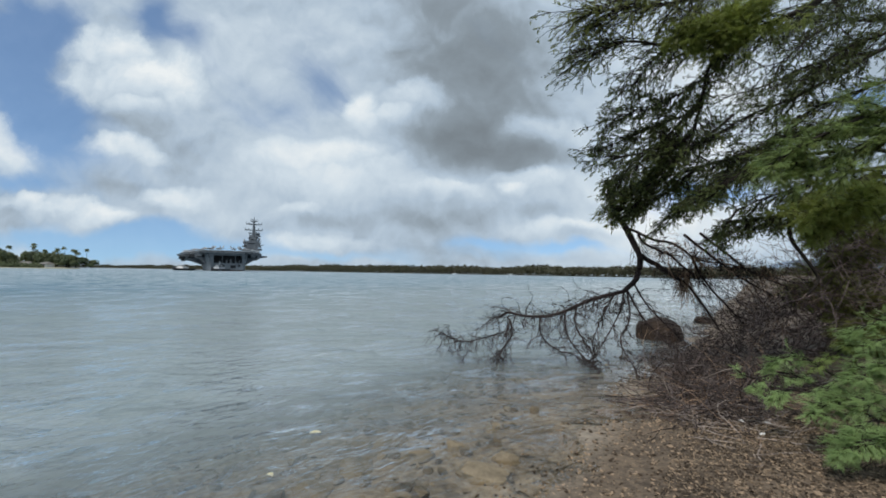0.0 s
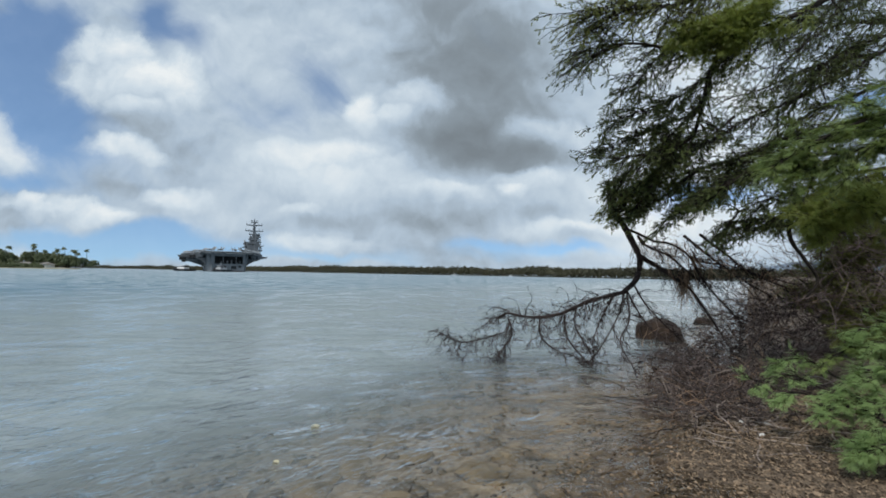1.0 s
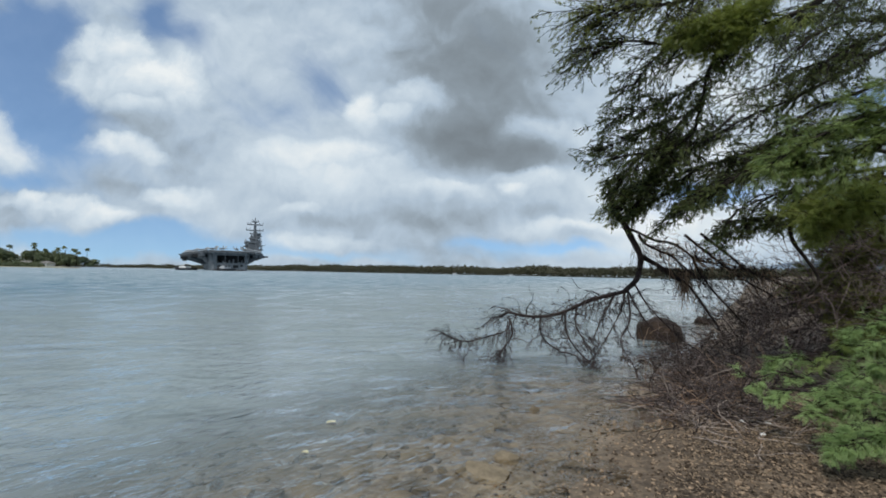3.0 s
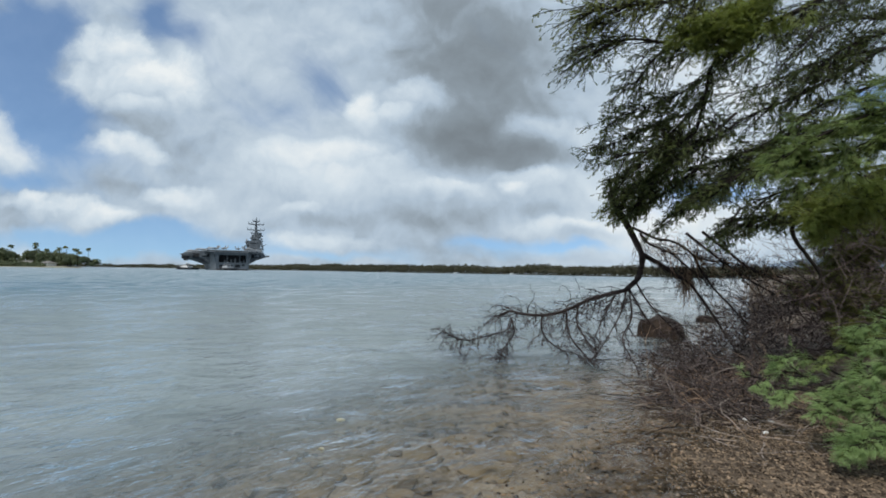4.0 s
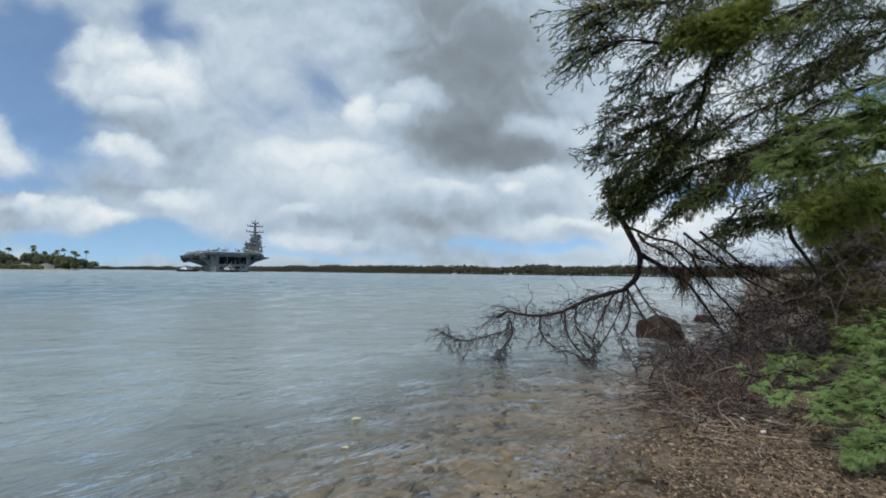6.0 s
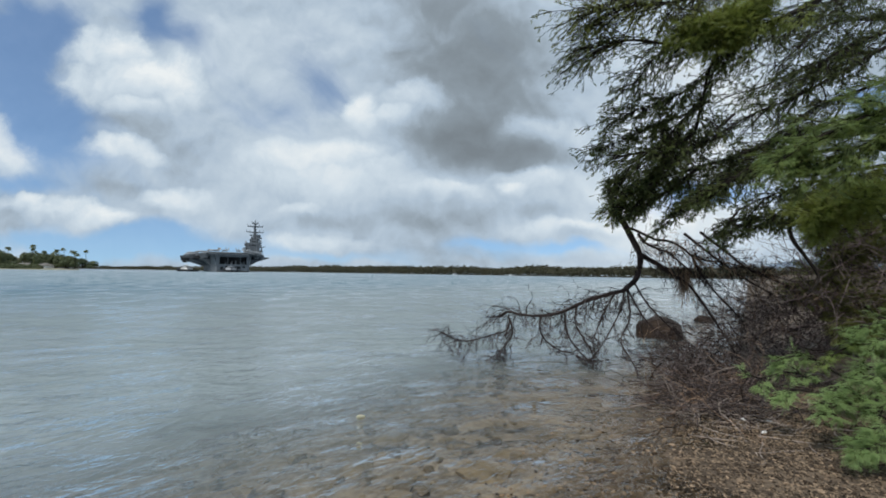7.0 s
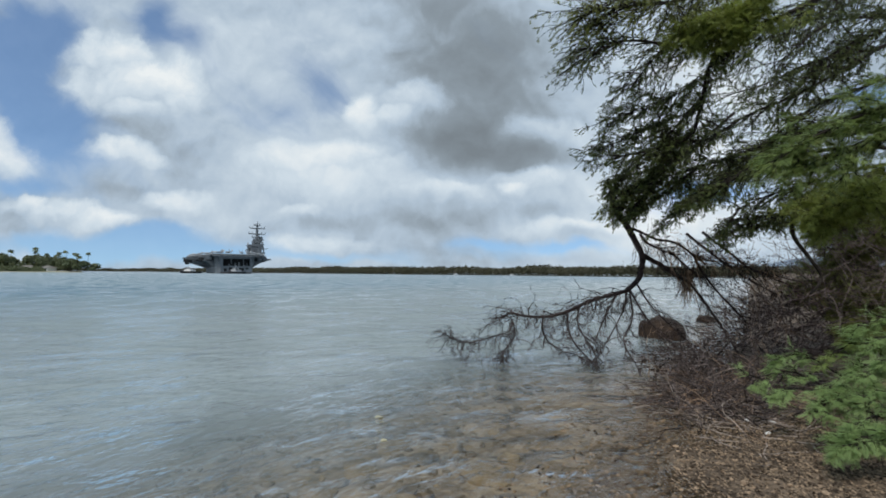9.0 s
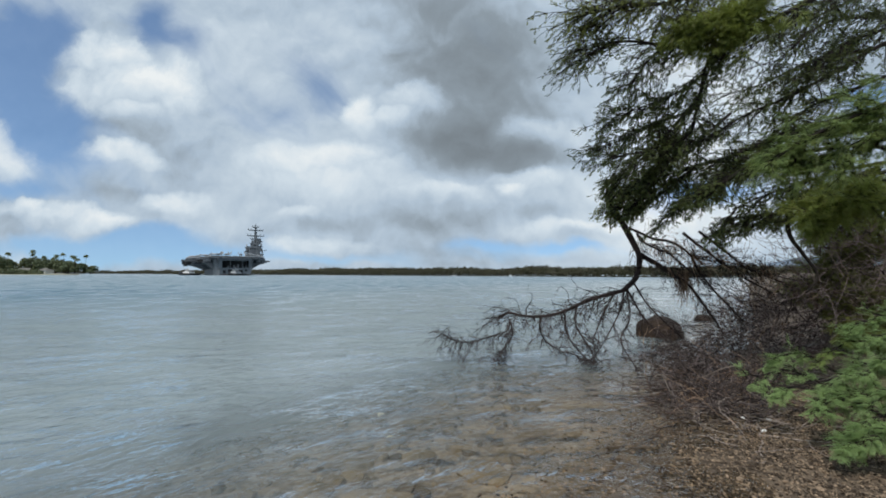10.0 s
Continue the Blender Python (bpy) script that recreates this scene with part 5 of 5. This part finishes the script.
t.add([p - TREE_BASE for p in smooth_path([(7.94, 7.90, 3.14), (7.24, 7.90, 2.77), (6.62, 7.90, 2.66), (6.32, 7.90, 2.51)], 6)], 0.03, 0.012, 6)
part("bare_limb", (t.v, t.f), BARK, tree)

# clumps made to look lit by the lighter olive leaf colour
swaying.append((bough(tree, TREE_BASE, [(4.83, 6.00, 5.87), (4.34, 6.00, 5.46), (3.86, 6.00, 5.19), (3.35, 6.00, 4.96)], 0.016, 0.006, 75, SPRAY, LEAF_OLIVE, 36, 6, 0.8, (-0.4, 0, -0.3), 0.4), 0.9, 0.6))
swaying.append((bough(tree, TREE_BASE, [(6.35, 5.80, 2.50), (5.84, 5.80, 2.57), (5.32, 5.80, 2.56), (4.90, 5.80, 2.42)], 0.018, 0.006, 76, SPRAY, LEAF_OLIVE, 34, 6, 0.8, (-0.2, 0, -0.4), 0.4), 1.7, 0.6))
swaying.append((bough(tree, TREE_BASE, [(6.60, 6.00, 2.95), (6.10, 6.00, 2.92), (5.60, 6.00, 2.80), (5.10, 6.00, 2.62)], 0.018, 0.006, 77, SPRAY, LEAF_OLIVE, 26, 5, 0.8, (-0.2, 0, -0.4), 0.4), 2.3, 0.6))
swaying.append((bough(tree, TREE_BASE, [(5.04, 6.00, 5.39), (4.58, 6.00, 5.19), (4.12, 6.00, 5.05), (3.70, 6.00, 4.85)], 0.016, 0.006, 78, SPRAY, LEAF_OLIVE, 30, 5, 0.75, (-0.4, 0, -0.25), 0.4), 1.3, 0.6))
# shrubs at the edge of the beach
BUSH_BASE = Vector((5.0, 4.6, 0.35))
bush = thing("kiawe_shrub", BUSH_BASE, "bright green feathery young shrub spilling over the beach", "shrub")
# way of each frond, number of twigs, how far the wind swings it
BUSH = [
    ([(4.45, 4.45, 0.30), (3.95, 4.50, 0.46), (3.75, 4.60, 0.57), (3.60, 4.70, 0.62), (3.37, 4.80, 0.52)], 11, 0.4),
    ([(4.55, 4.65, 0.45), (4.13, 4.70, 0.60), (3.92, 4.80, 0.76), (3.81, 4.90, 0.75), (3.69, 5.00, 0.66)], 7, 0.4),
    ([(4.18, 4.20, 0.28), (3.73, 4.30, 0.43), (3.51, 4.37, 0.51), (3.40, 4.43, 0.50), (3.30, 4.50, 0.41)], 5, 0.5),
    ([(4.36, 4.00, 0.61), (3.99, 4.03, 0.77), (3.77, 4.07, 0.78), (3.54, 4.10, 0.60)], 12, 0.7),
    ([(4.21, 3.80, 0.80), (4.00, 3.83, 0.88), (3.84, 3.87, 0.88), (3.67, 3.90, 0.75)], 9, 0.7),
    ([(4.25, 3.90, 0.44), (3.84, 3.93, 0.57), (3.58, 3.97, 0.55), (3.36, 4.00, 0.44)], 12, 1.2),
    ([(4.03, 3.60, 0.64), (3.85, 3.63, 0.70), (3.69, 3.67, 0.66), (3.54, 3.70, 0.56)], 9, 1.6),
    ([(3.91, 3.50, 0.36), (3.60, 3.53, 0.52), (3.46, 3.57, 0.48), (3.28, 3.60, 0.36)], 12, 2.6),
    ([(3.80, 3.40, 0.23), (3.50, 3.43, 0.40), (3.34, 3.47, 0.37), (3.22, 3.50, 0.28)], 11, 3.0),
    ([(3.78, 3.30, 0.40), (3.62, 3.33, 0.55), (3.53, 3.37, 0.51), (3.38, 3.40, 0.37)], 9, 2.8),
    ([(4.90, 4.40, 1.06), (4.58, 4.47, 1.18), (4.42, 4.53, 1.17), (4.23, 4.60, 1.08)], 10, 0.5),
    ([(4.94, 4.50, 0.76), (4.50, 4.57, 0.94), (4.27, 4.63, 0.93), (3.96, 4.70, 0.74)], 12, 0.5),
    ([(4.79, 4.30, 0.94), (4.50, 4.33, 1.03), (4.32, 4.37, 1.01), (4.18, 4.40, 0.91)], 7, 0.5),
]
for i, (pts, tw, m) in enumerate(BUSH):
    swaying.append((bough(bush, BUSH_BASE, pts, 0.014, 0.004, 80 + i, SPRAY_BIG, LEAF_GREEN if i == 11 else LEAF_BRIGHT, int(tw * 1.2), 5, 0.46, (-0.25, -0.1, -0.12), 0.17, 0.38, flat=0.22, root=Vector((0.2, 0.1, -0.4))), 2.0 + i * 0.3, 0.5 + m))
BACK_BASE = Vector((8.6, 9.0, 1.0))
back = thing("thicket_shrub", BACK_BASE, "dull olive thicket shrub in the shade of the trees", "shrub")
for i, pts in enumerate(([(9.26, 8.50, 1.85), (8.42, 8.50, 2.38), (7.78, 8.50, 2.70), (7.13, 8.50, 2.91)], [(9.46, 8.60, 1.30), (8.49, 8.60, 1.73), (7.84, 8.60, 1.83), (7.28, 8.60, 1.49)], [(9.31, 8.30, 0.89), (8.67, 8.30, 1.09), (8.13, 8.30, 1.08), (7.61, 8.20, 0.92)], [(9.16, 8.00, 0.52), (8.56, 8.00, 0.61), (8.04, 8.00, 0.55)], [(10.18, 9.20, 2.69), (9.37, 9.20, 3.04), (8.67, 9.20, 3.27), (7.83, 9.20, 2.66)], [(10.60, 9.60, 2.12), (9.50, 9.60, 2.23), (8.40, 9.60, 2.22)])):
    bough(back, BACK_BASE, pts, 0.04, 0.012, 110 + i, SPRAY, LEAF_DULL, 40, 7, 1.0, (-0.1, 0, -0.2), 0.6, 0.6, start=0.0, root=Vector((0.3, 0, -0.6)))


t = Tubes()
rng = random.Random(57)
for _ in range(300):
    p = Vector((rng.uniform(6.4, 9.4), rng.uniform(7.4, 8.6), rng.uniform(0.7, 2.5)))
    path = [q - BACK_BASE for q in wander(rng, p, (rng.gauss(-0.3, 0.6), rng.gauss(0, 0.4), rng.gauss(0.3, 0.7)), rng.uniform(0.5, 1.2), 8, 0.13, (-0.1, 0, 0.1))]
    t.add(path, rng.uniform(0.003, 0.008), 0.002, 4)
    offshoots(rng, t, path, 0.004, 4, 0.35, (0, 0, 0.0), 0.5, 1)
tagged(part("bare_twig_growth", (t.v, t.f), HEAP, back, "grey-brown leafless twigs"), kind="stuff")


# floating leaves
def float_leaf(label, L):
    bm = bmesh.new()
    rows = []
    for i in range(7):
        k = i / 6
        wd = 0.42 * L * math.sin(math.pi * (0.06 + 0.88 * k))
        rows.append([bm.verts.new((s * wd, (k - 0.5) * L, 0.012 * abs(s) + 0.006 * math.sin(k * 3))) for s in (-1, 0, 1)])
    for a, b in zip(rows, rows[1:]):
        for j in range(2):
            bm.faces.new((a[j], a[j + 1], b[j + 1], b[j]))
    bmesh.ops.solidify(bm, geom=bm.faces[:], thickness=0.004)
    return tagged(part("floating_leaf", bm, PETAL), label, "leaf", "leaves on the water")


leaf_a = float_leaf("pale yellow fallen leaf drifting on the water", 0.10)
leaf_b = float_leaf("small pale leaf drifting on the shallow water", 0.06)


# ---------------------------------------------------------------- what moves
# time, strength of the gust, push along the shore in metres
GUST = [(0, 0.0, -0.05), (0.5, -0.1, -0.03), (1.0, 0.5, 0.10), (1.5, 0.6, 0.17), (2.0, 0.1, 0.0), (2.5, -0.1, -0.12), (3.25, 0.3, -0.06), (4.0, 0.1, -0.02), (4.5, -0.1, 0.0), (5.0, 0.0, 0.02),
        (5.5, 0.2, 0.06), (6.25, 0.0, 0.05), (7.0, 0.1, 0.08), (7.5, 0.7, 0.16), (8.0, 1.2, 0.22), (8.5, 0.7, 0.10), (9.0, -0.3, -0.12), (9.5, -0.1, -0.03), (10.0, 0.2, 0.0)]


def motions():
    # the carrier draws away and slowly turns to port
    rows = []
    for t in np.linspace(0, 10, 6):
        k = t / 10
        x, y = -212.5 - 3.4 * k, 437.0 + 24.5 * k
        rows.append((t, pose(x, y, 0, 0, 0, 26.0 + 3.0 + 1.9 * k)))
    walk(ship, rows)
    walk(tug_side, [(t, pose(-258.0 - 0.1 * t, 440 + 1.3 * t, 0, 0, 0, 70)) for t in (0, 2.5, 5, 7.5, 10)])
    walk(tug_aft, [(t, pose(-205.5 + 0.55 * t, 408 + 2.2 * t, 0, 0, 0, 62)) for t in (0, 2.5, 5, 7.5, 10)])
    walk(leaf_a, [(t, pose(x, y, 0.012, 0, 0, 100 + 4 * t)) for t, x, y in ((0, -1.23, 4.46), (1, -1.27, 4.62), (2.5, -1.18, 4.73), (4, -1.07, 4.76), (5.5, -0.93, 4.84), (7, -0.87, 4.93), (8.5, -0.75, 4.97), (10, -0.68, 5.09))])
    walk(leaf_b, [(t, pose(x, y, 0.012, 0, 0, 60 + 6 * t)) for t, x, y in ((0, -1.32, 3.54), (1, -1.35, 3.76), (2.5, -1.23, 3.93), (5.5, -0.91, 4.05), (7.5, -0.7, 4.2), (10, -0.5, 4.4))])
    # ripples run in towards the beach
    walk(water, [(t, pose(0.16 * t, -0.10 * t, z)) for t, z in ((0, -0.018), (0.6, 0.018), (1.2, 0.022), (1.8, 0.014), (2.4, -0.022), (3.2, 0.0), (3.8, 0.022), (5.0, 0.022), (5.6, 0.006), (6.8, 0.018), (7.8, 0.014), (8.4, -0.002), (9.0, 0.018), (9.5, 0.024), (10, 0.030))])
    # boughs stir in the wind
    for (ob, org), phase, amount in swaying:
        rows = []
        for t, g, push in GUST:
            a = amount * (0.9 * g + 0.35 * math.sin(2.1 * t + phase))
            b = amount * 0.4 * math.sin(1.5 * t + 2 * phase)
            dx = push * min(1.0, amount / 3.0)
            rows.append((t, Matrix.Translation(org + Vector((dx, 0, -0.3 * dx))) @ pose(0, 0, 0, 0, a * 0.5, -a) @ pose(0, 0, 0, b, 0, 0)))
        walk(ob, rows)


motions()
